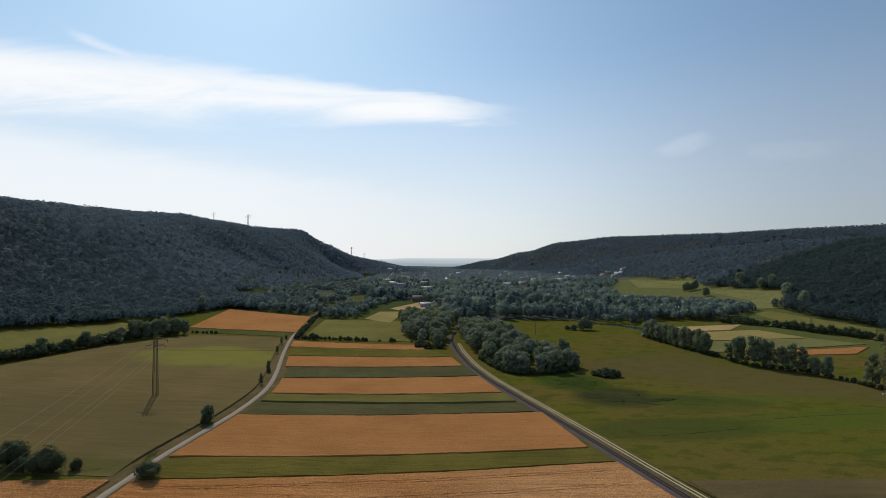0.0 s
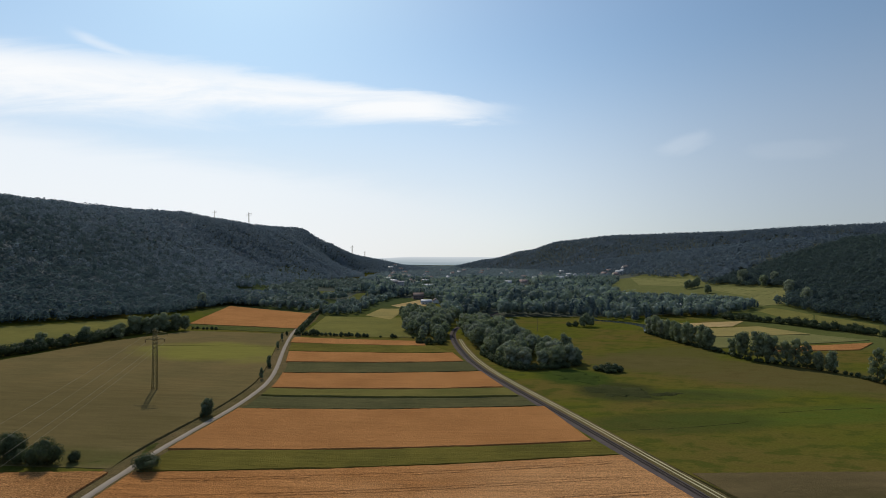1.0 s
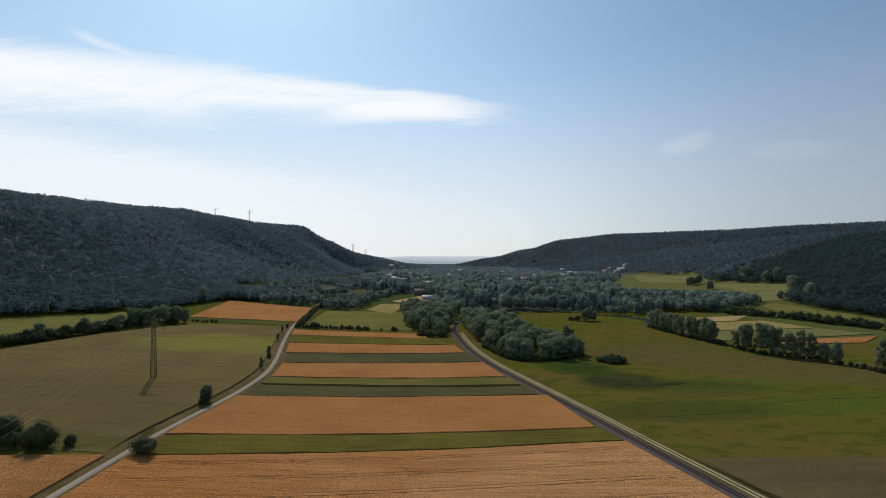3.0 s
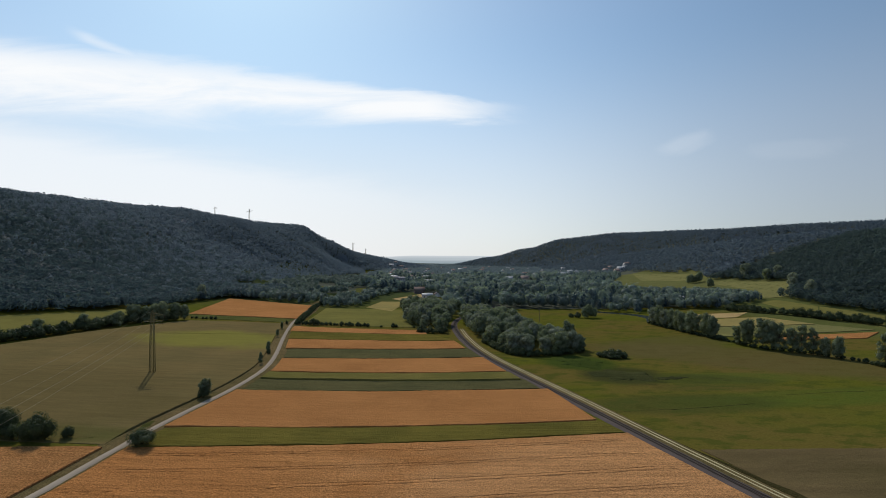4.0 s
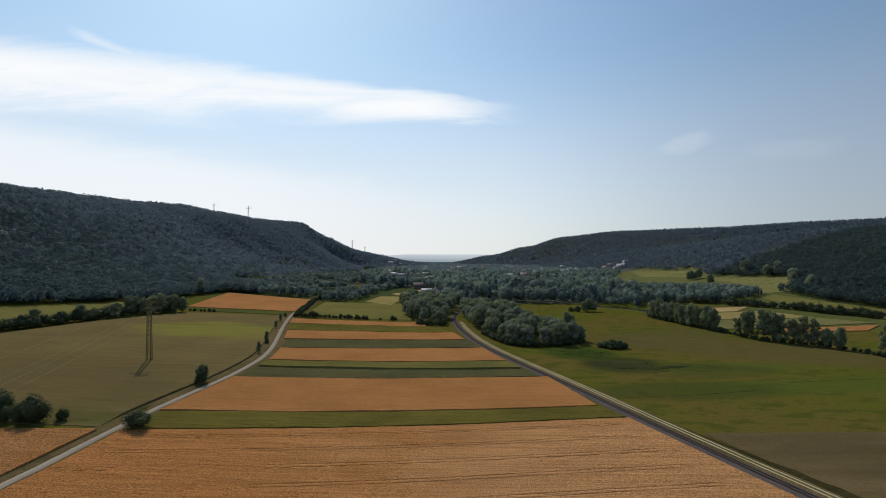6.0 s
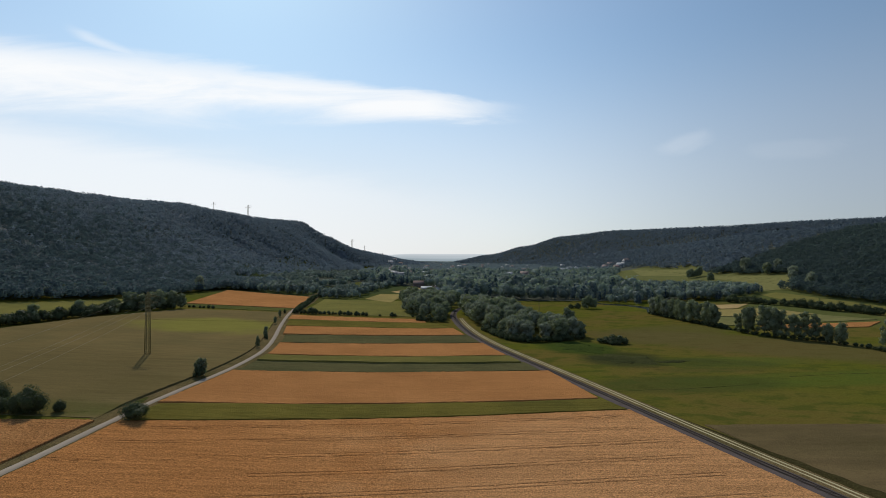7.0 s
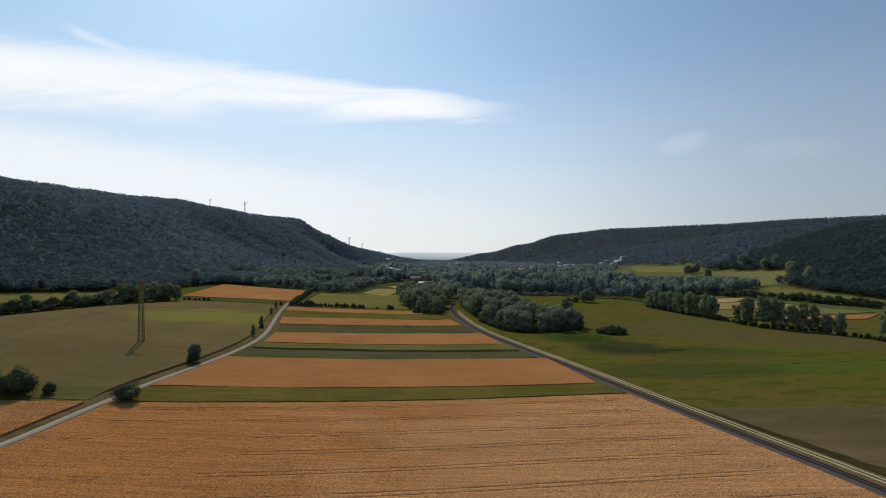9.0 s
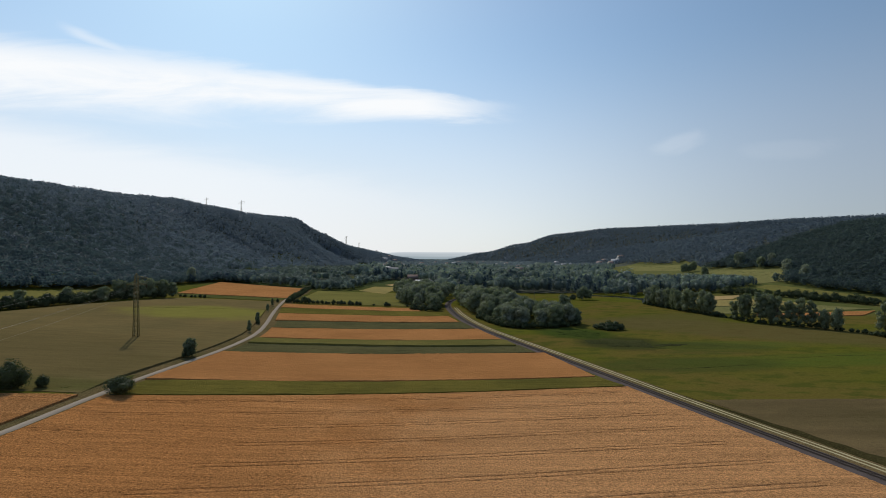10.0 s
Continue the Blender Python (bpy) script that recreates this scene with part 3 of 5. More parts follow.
track_line = smooth_line([p for p in RAIL if p[1] < 372], 2.0)
track = new("farm_track", ribbon("farm_track", track_line, [(1.5, -0.05), (1.9, 0.06), (4.0, 0.07), (5.6, 0.06), (6.2, -0.05)], VERGE, 0.15))
tagged(track, "grassy farm track beside the railway with two pale wheel ruts", "farm track", kind="structure")
for off in (3.25, 4.6):
    child("rut", ribbon("rut", track_line, [(off - 0.26, 0.05), (off - 0.18, 0.11), (off + 0.18, 0.11), (off + 0.26, 0.05)], RUT, 0.05), track, "pale dry gravel wheel rut")

bank_line = smooth_line([p for p in RAIL if p[1] < 151], 1.5)
bank_grow = np.clip((148 - bank_line[0][:, 1]) / 45, 0.06, 1.0)   # rises and widens away from its northern end
bank_rows = []
for k, (off, up) in enumerate(((0.0, -0.05), (0.5, 0.3), (1.1, 0.75), (1.9, 0.8), (2.9, 0.1))):
    rough = 0.18 * (wob(*bank_line[0].T, 2.3, k) + wob(*bank_line[0].T, 0.9, k + 2)) * bank_grow
    c = bank_line[0] + bank_line[1] * (5.7 + off * bank_grow + rough)[:, None]
    bank_rows.append(np.column_stack([c, height(c[:, 0], c[:, 1]) + up * bank_grow * (1 + 0.25 * wob(*c.T, 1.6, k))]))
bank = new("grass_bank", mesh("grass_bank", np.stack(bank_rows, 1).reshape(-1, 3), grid_faces(5, len(bank_rows[0]))[:, ::-1], BANK_SHADE))
tagged(bank, "overgrown grass bank beside the farm track, coloured dark as in shade", "grass bank", kind="structure")

for pts, text in (([(55, 175.5), (66, 177.5), (80, 179.5), (98, 184), (104, 186)], "narrow dark drainage ditch crossing the meadow"),
                  ([(120, 196), (140, 200), (165, 203), (190, 210)], "faint drainage ditch crossing the meadow")):
    ditch = new("ditch", ribbon("ditch", smooth_line(pts, 0.8), [(-0.4, -0.1), (-0.15, 0.02), (0.12, 0.03), (0.35, -0.1)], DITCH, 0.3))
    tagged(ditch, text, "ditch", kind="structure")

# ---- fields ----
field("wheat_field", "broad ripe golden wheat field with worn tractor lines", (-86, 30), (78.5, 55), (50.5, 156), (-76.5, 137), 0.75, WHEAT_NEAR, (0.8, 0.5), 9.6, lumps=0.022, railside=True, kerbside=2.3)
field("green_crop_field", "strip of green cereal with dark shaded edge", (-77, 138), (49.5, 157), (45.3, 167.2), (-76.3, 152.4), 1.0, GREENCROP, kerbside=3.6)
field("wheat_field", "ripe orange wheat field between green crop strips", (-76.3, 153.3), (44.7, 168.2), (37, 206), (-73, 194), 0.8, WHEAT, (0.9, 0.6), lumps=0.05, kerbside=2.4)
field("beet_field", "strip of dark green leafy root crop in rows", (-71.5, 194), (34, 206.3), (30, 221), (-71.5, 213.5), 0.45, BEET, kerbside=3.6)
field("green_crop_field", "narrow strip of tall pale green cereal", (-70.5, 214.5), (29, 222.5), (25.5, 235), (-72, 224.5), 1.3, LIME, kerbside=4.0)
field("wheat_field", "ripe orange wheat strip between green strips", (-73, 225.2), (24.5, 236), (16.5, 267), (-78.5, 252), 0.8, WHEAT, kerbside=4.0)
field("green_crop_field", "strip of dark green root crop", (-79, 252.6), (15.5, 268), (10, 292), (-84, 277), 0.5, BEET, kerbside=4.6)
field("wheat_field", "ripe orange wheat strip with a dark shaded edge", (-84.5, 278), (8.5, 293), (3, 317), (-91, 306), 1.0, WHEAT, kerbside=3.6)
field("green_crop_field", "strip of green cereal behind the wheat", (-92, 306.6), (1.5, 318), (-10, 340), (-98, 334), 0.7, GREENCROP)
field("wheat_field", "narrow ripe wheat strip along a low hedge", (-99, 334.6), (-14, 340.6), (-17, 358), (-102.5, 355), 0.9, WHEAT)
field("pasture_field", "mown green pasture enclosed by hedges", (-100, 366), (-14, 370), (-40, 485), (-108, 470), 0.25, MOWN, (4, 2.0))
field("barley_field", "large olive-brown unripe barley field around a pylon", (-238, 135.5), (-87.5, 139), (-100.5, 318), (-202, 297), 0.8, OLIVE, (2.0, 1.2), roadside=5.0, taper=12.0)
field("barley_field", "upper end of the barley field turning yellow-green", (-202.5, 297.5), (-100.7, 318.5), (-114, 366.5), (-176, 361), 0.8, OLIVE, (2.0, 1.2), roadside=5.0)
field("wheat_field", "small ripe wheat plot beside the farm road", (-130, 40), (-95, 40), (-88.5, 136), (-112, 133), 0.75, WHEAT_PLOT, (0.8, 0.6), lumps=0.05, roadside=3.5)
field("pasture_field", "green strip below the upper wheat field", (-178, 371), (-112, 371), (-112, 392), (-190, 390), 0.3, PASTURE, (4, 2))
field("wheat_field", "ripe orange wheat field at the foot of the forest", (-192, 394), (-112, 394), (-125, 488), (-214, 520), 0.8, WHEAT, (3, 1.5))
field("pasture_field", "shaded green meadow between hedge and forest", (-330, 250), (-226, 262), (-196, 390), (-245, 400), 0.3, MOWN, (4, 3))
field("hay_field", "field of brownish tall dry grass beside the railway", (101, 20), (330, 20), (190, 146), (62.5, 143), 0.4, HAY, (1.6, 0.8), lumps=0.05, bankside=True)


def reeds(label, x, y, rx, ry, tall, mat, turn=0.0):
    """An irregular stand of reeds: tufted in the middle, thinning out towards a ragged rim."""
    r = np.random.default_rng(int(abs(x) * 7 + y))
    rings, spokes = 22, 72
    U, A = np.meshgrid(np.linspace(0, 1, rings), np.linspace(0, 2 * math.pi, spokes, endpoint=False), indexing="ij")
    rim = 1 + 0.20 * np.sin(2 * A + x) + 0.14 * np.sin(5 * A + y) + 0.10 * np.sin(9 * A + 2 * x) + r.uniform(-0.06, 0.06, A.shape)
    lx, ly = U * rim * rx * np.cos(A), U * rim * ry * np.sin(A)
    px, py = x + lx * math.cos(turn) - ly * math.sin(turn), y + lx * math.sin(turn) + ly * math.cos(turn)
    z = height(px, py) + tall * (1 - U ** 3) * (0.75 + 0.25 * wob(px, py, 1.5)) + r.uniform(-0.15, 0.15, U.shape) * tall * (1 - U) + 0.03 - 0.07 * (U > 0.99)
    i, j = np.meshgrid(np.arange(rings - 1), np.arange(spokes), indexing="ij")
    a, b = i * spokes + j, i * spokes + (j + 1) % spokes
    f = np.stack([a, b, b + spokes, a + spokes], -1).reshape(-1, 4)[:, ::-1]
    ob = new("reed_bed", mesh("reed_bed", np.stack([px.ravel(), py.ravel(), z.ravel()], 1), f, mat))
    return tagged(ob, label, "reed bed", kind="stuff")


reeds("dark green reed patch in a wet hollow of the meadow", 72, 227, 11, 11, 0.2, REED, 0.3)
reeds("green sedge in a wet hollow below the grove", 61, 254, 11, 12, 0.3, SEDGE, 0.2)
reeds("small dark tuft of rushes in the meadow", 90, 222, 6, 3, 0.2, REED, 0.3)
WEEDS = crop("rough_green_weeds", (0.100, 0.098, 0.028), (0.066, 0.068, 0.020), turn=0.3, grain=1.0, rows=0.2)
for x, y, rx, ry, tall, turn in ((-96, 141, 9, 1.6, 0.5, 0.1), (-107, 142.5, 8, 1.8, 0.5, 0.05), (-120, 144, 9, 2.0, 0.5, 0.0), (-92, 143.5, 4, 2.6, 0.4, 0.6), (-84.5, 151, 1.3, 6, 0.4, 0.0),
                                 (-75.3, 142, 1.6, 3.2, 0.5, 0.2), (-74.2, 148, 2.2, 2.4, 0.4, 0.0), (-73.5, 128, 1.2, 4, 0.4, 0.2), (-116.5, 210.5, 2.6, 1.4, 0.35, 0.1)):
    reeds("rough tufted green weeds at the edge of the crops", x, y, rx, ry, tall * 0.4, WEEDS, turn)
field("stubble_field", "pale tan stubble field beside the river trees", (158, 420), (225, 422), (246, 444), (165, 444), 0.3, STRAW, (4, 2))
field("barley_field", "yellowing barley field behind the tree row", (172, 378), (262, 387), (246, 422), (170, 416), 1.1, YELLOW, (3, 1.5))
field("pasture_field", "olive green crop strip behind the tree row", (168, 333), (284, 361), (260, 385), (172, 374), 0.6, UPLAND, (3, 1.5))
field("wheat_field", "orange wheat field behind the tree row", (185, 321), (252, 328), (279, 352), (190, 332), 0.7, WHEAT, (3, 1.5))
field("pasture_field", "bright hillside meadow in front of the woods", (302, 515), (331, 520), (383, 602), (339, 592), 0.3, UPLAND, (5, 4), lumps=0.1)
field("pasture_field", "yellow-green upland meadow between woods", (310, 860), (360, 772), (392, 845), (362, 1050), 0.3, UPLAND, (5, 4), lumps=0.1)
field("pasture_field", "upper end of the hillside meadow below the woods", (339, 593), (383, 603), (369, 725), (352, 738), 0.3, UPLAND, (5, 4), lumps=0.1)
field("pasture_field", "green meadow strip below the wooded slope", (296, 368), (330, 409), (313, 455), (280, 409), 0.3, MOWN, (4, 4))
field("pasture_field", "green meadow strip rising towards the upland", (280, 410), (312, 456), (304, 500), (284, 492), 0.3, MOWN, (4, 4))
field("barley_field", "small field beyond the pasture hedge", (-76, 492), (-50, 468), (-44, 566), (-70, 556), 0.4, YELLOW, (4, 2))
field("stubble_field", "pale stubble field near the village barn", (-63, 594), (-46, 570), (-17, 608), (-36, 680), 0.3, STRAW, (4, 2))
field("pasture_field", "green hillside meadow between rows of trees", (-124, 630), (-106, 655), (-98, 810), (-130, 760), 0.3, PASTURE, (4, 4))
field("pasture_field", "small green clearing on the scrubby slope", (-172, 665), (-150, 690), (-165, 790), (-190, 780), 0.3, PASTURE, (4, 4))
field("pasture_field", "small meadow beside the village gardens", (103, 925), (122, 925), (129, 985), (110, 985), 0.3, YELLOW, (4, 4))
field("pasture_field", "small meadow among the village trees", (118, 860), (140, 860), (165, 1010), (138, 1010), 0.3, YELLOW, (4, 4))

# ---- trees ----
_t = (1 + 5 ** 0.5) / 2
ICO_V = np.array([(-1, _t, 0), (1, _t, 0), (-1, -_t, 0), (1, -_t, 0), (0, -1, _t), (0, 1, _t), (0, -1, -_t), (0, 1, -_t), (_t, 0, -1), (_t, 0, 1), (-_t, 0, -1), (-_t, 0, 1)]) / math.hypot(1, _t)
ICO_F = np.array([(0, 11, 5), (0, 5, 1), (0, 1, 7), (0, 7, 10), (0, 10, 11), (1, 5, 9), (5, 11, 4), (11, 10, 2), (10, 7, 6), (7, 1, 8), (3, 9, 4), (3, 4, 2), (3, 2, 6), (3, 6, 8), (3, 8, 9),
                  (4, 9, 5), (2, 4, 11), (6, 2, 10), (8, 6, 7), (9, 8, 1)])


def crown_arrays(r, blobs, leaves, size, core=0.8, squash=1.0):
    """Leaf sprays (one small triangle each) over rounded boughs with a rough inner mass."""
    vs, fs, n = [], [], 0
    blobs = np.array(blobs, float)
    area = blobs[:, 3] ** 2
    for k, (cx, cy, cz, rad) in enumerate(blobs):
        c = np.array((cx, cy, cz))
        v = ICO_V * rad * core * (1 + r.uniform(-0.3, 0.3, (12, 1))) * (1, 1, squash) + c
        vs.append(v)
        fs.append(ICO_F + n)
        n += 12
        m = max(3, int(leaves * area[k] / area.sum()))
        d = r.normal(size=(m, 3))
        d[:, 2] += 0.25
        d /= np.linalg.norm(d, axis=1)[:, None]
        p = c + d * (1, 1, squash) * rad * r.uniform(0.78, 1.16, (m, 1))
        keep = np.ones(m, bool)
        for j, b in enumerate(blobs):
            if j != k:
                keep &= np.linalg.norm(p - b[:3], axis=1) > b[3] * 0.72
        p, d = p[keep], d[keep]
        m = len(p)
        if not m:
            continue
        a = np.cross(d, r.normal(size=(m, 3)))
        a /= np.linalg.norm(a, axis=1)[:, None] + 1e-6
        b = np.cross(d, a) + d * r.uniform(-0.9, 0.9, (m, 1))
        s = size * r.uniform(0.6, 1.35, (m, 1))
        tri = np.stack([p + a * s, p - a * s * 0.6 + b * s * 0.8, p - a * s * 0.5 - b * s * 0.8], 1)
        vs.append(tri.reshape(-1, 3))
        fs.append(np.arange(m * 3).reshape(-1, 3) + n)
        n += m * 3
    return np.vstack(vs), np.vstack(fs)


def mound_arrays(r, ball, wide, low, sprays, size, lumps=7, point=0.0, inner=0.0):
    """A woodland crown: leaf sprays lying over a knobbly rounded form, round an inner mass if it has one."""
    v, f = ball
    rad = 0.74 + r.uniform(-0.05, 0.05, len(v))
    for _ in range(lumps):
        d = r.normal(size=3)
        d[2] = abs(d[2]) * 0.8
        d /= np.linalg.norm(d)
        rad = rad + r.uniform(0.14, 0.34) * np.clip(v @ d, 0, 1) ** 7
    z = v[:, 2] * rad
    taper = 1 - point * np.clip(z + 0.3, 0, 1.3) / 1.3
    half = (1 - low) / 2
    core = np.column_stack([v[:, 0] * rad * wide * taper, v[:, 1] * rad * wide * taper, low + half + z * half])
    k, w = r.integers(len(f), size=sprays), r.dirichlet((1, 1, 1), sprays)
    p, d = (core[f[k]] * w[:, :, None]).sum(1), (v[f[k]] * w[:, :, None]).sum(1)
    d /= np.linalg.norm(d, axis=1)[:, None]
    p = p + d * r.uniform(-0.02, 0.07, (sprays, 1)) * (wide / 0.36)
    a = np.cross(d, r.normal(size=(sprays, 3)))
    a /= np.linalg.norm(a, axis=1)[:, None] + 1e-6
    a = a + d * r.uniform(-0.5, 0.5, (sprays, 1))
    b = np.cross(d, a) + d * r.uniform(-0.7, 0.7, (sprays, 1))
    s = size * r.uniform(0.6, 1.4, (sprays, 1))
    tri = np.stack([p + a * s, p - a * s * 0.6 + b * s * 0.8, p - a * s * 0.5 - b * s * 0.8], 1).reshape(-1, 3)
    faces = np.arange(sprays * 3).reshape(-1, 3)
    if not inner:
        return tri, faces
    mid = np.array((0, 0, low + half))
    return np.vstack([mid + (core - mid) * inner, tri]), np.vstack([f, faces + len(core)])


def tube(path, radii, sides=7):
    """Rings along a path, as triangles."""
    vs, fs = [], []
    path = np.array(path, float)
    for i, (c, rad) in enumerate(zip(path, radii)):
        for k in range(sides):
            w = 2 * math.pi * k / sides
            vs.append(c + rad * np.array((math.cos(w), math.sin(w), 0)))
        if i:
            o = (i - 1) * sides
            for k in range(sides):
                a, b = o + k, o + (k + 1) % sides
                fs += [(a, b, b + sides), (a, b + sides, a + sides)]
    return np.array(vs), np.array(fs)


def join(parts):
    vs, fs, n = [], [], 0
    for v, f in parts:
        vs.append(v)
        fs.append(f + n)
        n += len(v)
    return np.vstack(vs), np.vstack(fs)


def trunk_arrays(r, h, base, reach):
    """A tapered trunk with limbs that reach into the crown."""
    lean = r.uniform(-0.03, 0.03, 2) * h
    top = 0.72 * h
    zs = np.linspace(-0.4, top, 6)
    path = [(lean[0] * (z / top) ** 2, lean[1] * (z / top) ** 2, z) for z in zs]
    out = [tube(path, 0.015 * h * (1 - 0.75 * np.linspace(0, 1, 6)) + 0.004)]
    for k in range(5):
        w, z = k * 2.4 + r.uniform(0, 1), r.uniform(max(base * 0.8, 0.12 * h), 0.55 * h)
        e = np.array((math.cos(w), math.sin(w), 0)) * reach * r.uniform(0.5, 0.85)
        out.append(tube([(0, 0, z), e * 0.5 + (0, 0, z + 0.12 * h), e + (0, 0, z + 0.24 * h)], (0.007 * h, 0.005 * h, 0.002 * h), 5))
    return join(out)


def blobs_for(r, kind):
    """Boughs of a crown for a tree one unit high: (x, y, z, radius)."""
    out = []
    if kind in ("bush", "shrub"):
        for k in range(7):
            w, q = k * 2.4 + r.uniform(0, 0.6), r.uniform(0.12, 0.42)
            out.append((math.cos(w) * q, math.sin(w) * q, r.uniform(0.28, 0.55), r.uniform(0.24, 0.36)))
        out.append((0, 0, 0.66, 0.30))
    elif kind == "tall":
        for k in range(13):
            w, z = k * 2.4 + r.uniform(0, 0.9), 0.26 + 0.66 * (k + 0.5) / 13
            q = r.uniform(0.04, 0.17) * (1.15 - 0.6 * z)
            out.append((math.cos(w) * q, math.sin(w) * q, z, r.uniform(0.075, 0.135)))
    elif kind == "airy":
        for k in range(12):
            w, z = k * 2.4 + r.uniform(0, 0.9), 0.16 + 0.76 * (k + 0.5) / 12
            q = r.uniform(0.06, 0.24) * (1.2 - 0.7 * z)
            out.append((math.cos(w) * q, math.sin(w) * q, z, r.uniform(0.075, 0.13)))
    else:
        for k in range(14):
            w, z = k * 2.4 + r.uniform(0, 0.8), 0.20 + 0.64 * (k + 0.5) / 14
            q = r.uniform(0.10, 0.30) * (1.0 - 0.9 * abs(z - 0.5))
            out.append((math.cos(w) * q, math.sin(w) * q, z, r.uniform(0.13, 0.20)))
        out.append((0, 0, 0.84, 0.15))
    return out


SPECIES = {  # kind: material, crown leaves, leaf size, variants, name, label, category
    "broad": (LEAF_TREE, 1300, 0.034, 5, "broadleaf_tree", "full-crowned dark green broadleaf tree in summer leaf", "tree"),
    "willow": (LEAF_WILLOW, 1300, 0.034, 3, "willow_tree", "rounded grey-green willow tree in full leaf", "tree"),
    "tall": (LEAF_TREE, 700, 0.026, 3, "tall_tree", "tall narrow dark green tree", "tree"),
    "airy": (LEAF_TREE, 800, 0.028, 4, "alder_tree", "thin-crowned alder tree with gaps and bare lower trunk", "tree"),
    "bush": (LEAF_BUSH, 800, 0.056, 5, "bush", "dense dark green rounded bush", "bush"),
}
SPECIES["shrub"] = (LEAF_BUSH, 3200, 0.027, 4, "bush", "dense dark green rounded bush", "bush")
STOCK = {}


def stock(kind, k):
    """The shared trunk and crown meshes of a species' variant, one metre high."""
    if (kind, k) not in STOCK:
        mat, leaves, size, _, name, _, _ = SPECIES[kind]
        r = np.random.default_rng(100 * len(kind) + ord(kind[0]) + k)
        v, f = crown_arrays(r, blobs_for(r, kind), leaves, size, 0.78)
        crown = smooth(mesh("crown", v, f, mat))
        base = {"bush": 0.1, "shrub": 0.1, "airy": 0.35, "tall": 0.22}.get(kind, 0.24)
        v, f = trunk_arrays(r, 1.0, base, 0.12 if kind == "tall" else 0.26)
        v[:, :2] *= 0.9
        STOCK[kind, k] = (mesh("trunk", v * (1, 1, 0.55 if kind in ("bush", "shrub") else 1), f, BARK), crown)
    return STOCK[kind, k]


plant_r = np.random.default_rng(5)


def plant(kind, x, y, h, group="", wide=1.0, label=""):
    """One tree or bush of height h: an Empty at its foot with a trunk and a crown."""
    _, _, _, variants, name, text, category = SPECIES[kind]
    trunk, crown = stock(kind, int(plant_r.integers(variants)))
    root = new(name)
    root.empty_display_size = 0.5
    w = h * wide * plant_r.uniform(0.9, 1.1)
    root.matrix_basis = pose(x, y, hgt(x, y), 0, 0, plant_r.uniform(0, 360)) @ Matrix.Diagonal((w, w, h, 1))
    tagged(root, label or text, category, group)
    for n, me in (("trunk", trunk), ("crown", crown)):
        child(n, me, root)
    return root


def along(pts, step, jitter=0.0):
    q, _ = smooth_line(pts, step)
    return q + plant_r.uniform(-jitter, jitter, q.shape)


def inside(px, py, poly):
    poly = np.array(poly, float)
    hit = np.zeros(np.shape(px), bool)
    for (ax, ay), (bx, by) in zip(poly, np.roll(poly, -1, axis=0)):
        cross = (ay > py) != (by > py)
        hit ^= cross & (px < (bx - ax) * (py - ay) / (by - ay + 1e-9) + ax)
    return hit


def scatter(poly, spacing, r, jitter=0.42):
    poly = np.array(poly, float)
    x, y = np.meshgrid(np.arange(poly[:, 0].min(), poly[:, 0].max(), spacing), np.arange(poly[:, 1].min(), poly[:, 1].max(), spacing * 0.9))
    x = x + (np.arange(len(x)) % 2 * 0.5 * spacing)[:, None] + r.uniform(-jitter, jitter, x.shape) * spacing
    y = y + r.uniform(-jitter, jitter, y.shape) * spacing
    ok = inside(x, y, poly)
    return np.stack([x[ok], y[ok]], 1)


# bushes and trees along the farm road
G = "bushes along the farm road"
plant("shrub", -76.8, 136.6, 4.9, G, 1.25)
plant("broad", -82.6, 182.5, 6.2, G, 1.0)
plant("shrub", -82.2, 180.5, 4.0, G, 0.8)
for x, y, h in ((-83, 237, 5.2), (-84.5, 241, 3.0), (-88.5, 263, 5.5), (-87, 259, 3.0), (-99, 309, 4.5), (-105.5, 338, 5.0), (-108.5, 358, 3.2)):
    plant("broad" if h > 4 else "bush", x, y, h, G, 0.55)
for x, y, h in ((-98, 140, 3.4), (-103.5, 137.5, 7.6), (-106, 139.5, 5.0), (-110, 137, 4.4), (-113.5, 139, 8.0), (-117, 141, 7.0), (-122, 139, 6.5), (-109, 141.5, 4.5), (-126, 142, 8)):
    plant("shrub", x, y, h, "bushes at the corner of the barley field", 0.95 if h < 6 else 0.8)

# old hedge between the barley and the shaded meadow
G = "trees of the old field hedge"
for x, y in along([(-232, 226), (-217, 256), (-207, 293), (-200, 330), (-182, 358)], 3.6, 1.0):
    h = plant_r.uniform(4.5, 7.5)
    plant("bush", x, y, h, G, 1.05)
for x, y, h in ((-205, 300, 9), (-198, 318, 8.0), (-197, 334, 11), (-193, 340, 10), (-187, 349, 12), (-182, 355, 11), (-190, 345, 11), (-178, 359, 9.5), (-213, 277, 8.5), (-201, 326, 8)):
    plant("broad", x, y, h * 1.1, G, 1.05)
for x, y in along([(-176, 366), (-160, 369)], 3.2, 0.6):
    plant("bush", x, y, plant_r.uniform(1.8, 3.0), G)

# low hedge behind the narrow wheat strip
G = "low hedge bushes between wheat and pasture"
for x, y in along([(-104, 361), (-70, 363.5), (-54, 364)], 2.6, 0.5):
    plant("bush", x, y, plant_r.uniform(1.6, 3.8), G, 0.9)
for x, y, h in ((-38, 365, 3.4), (-36, 366, 2.4), (-24, 366, 1.6), (-20, 366.5, 1.5), (-46, 364.5, 1.6), (-92, 362, 5.0)):
    plant("bush", x, y, h, G)

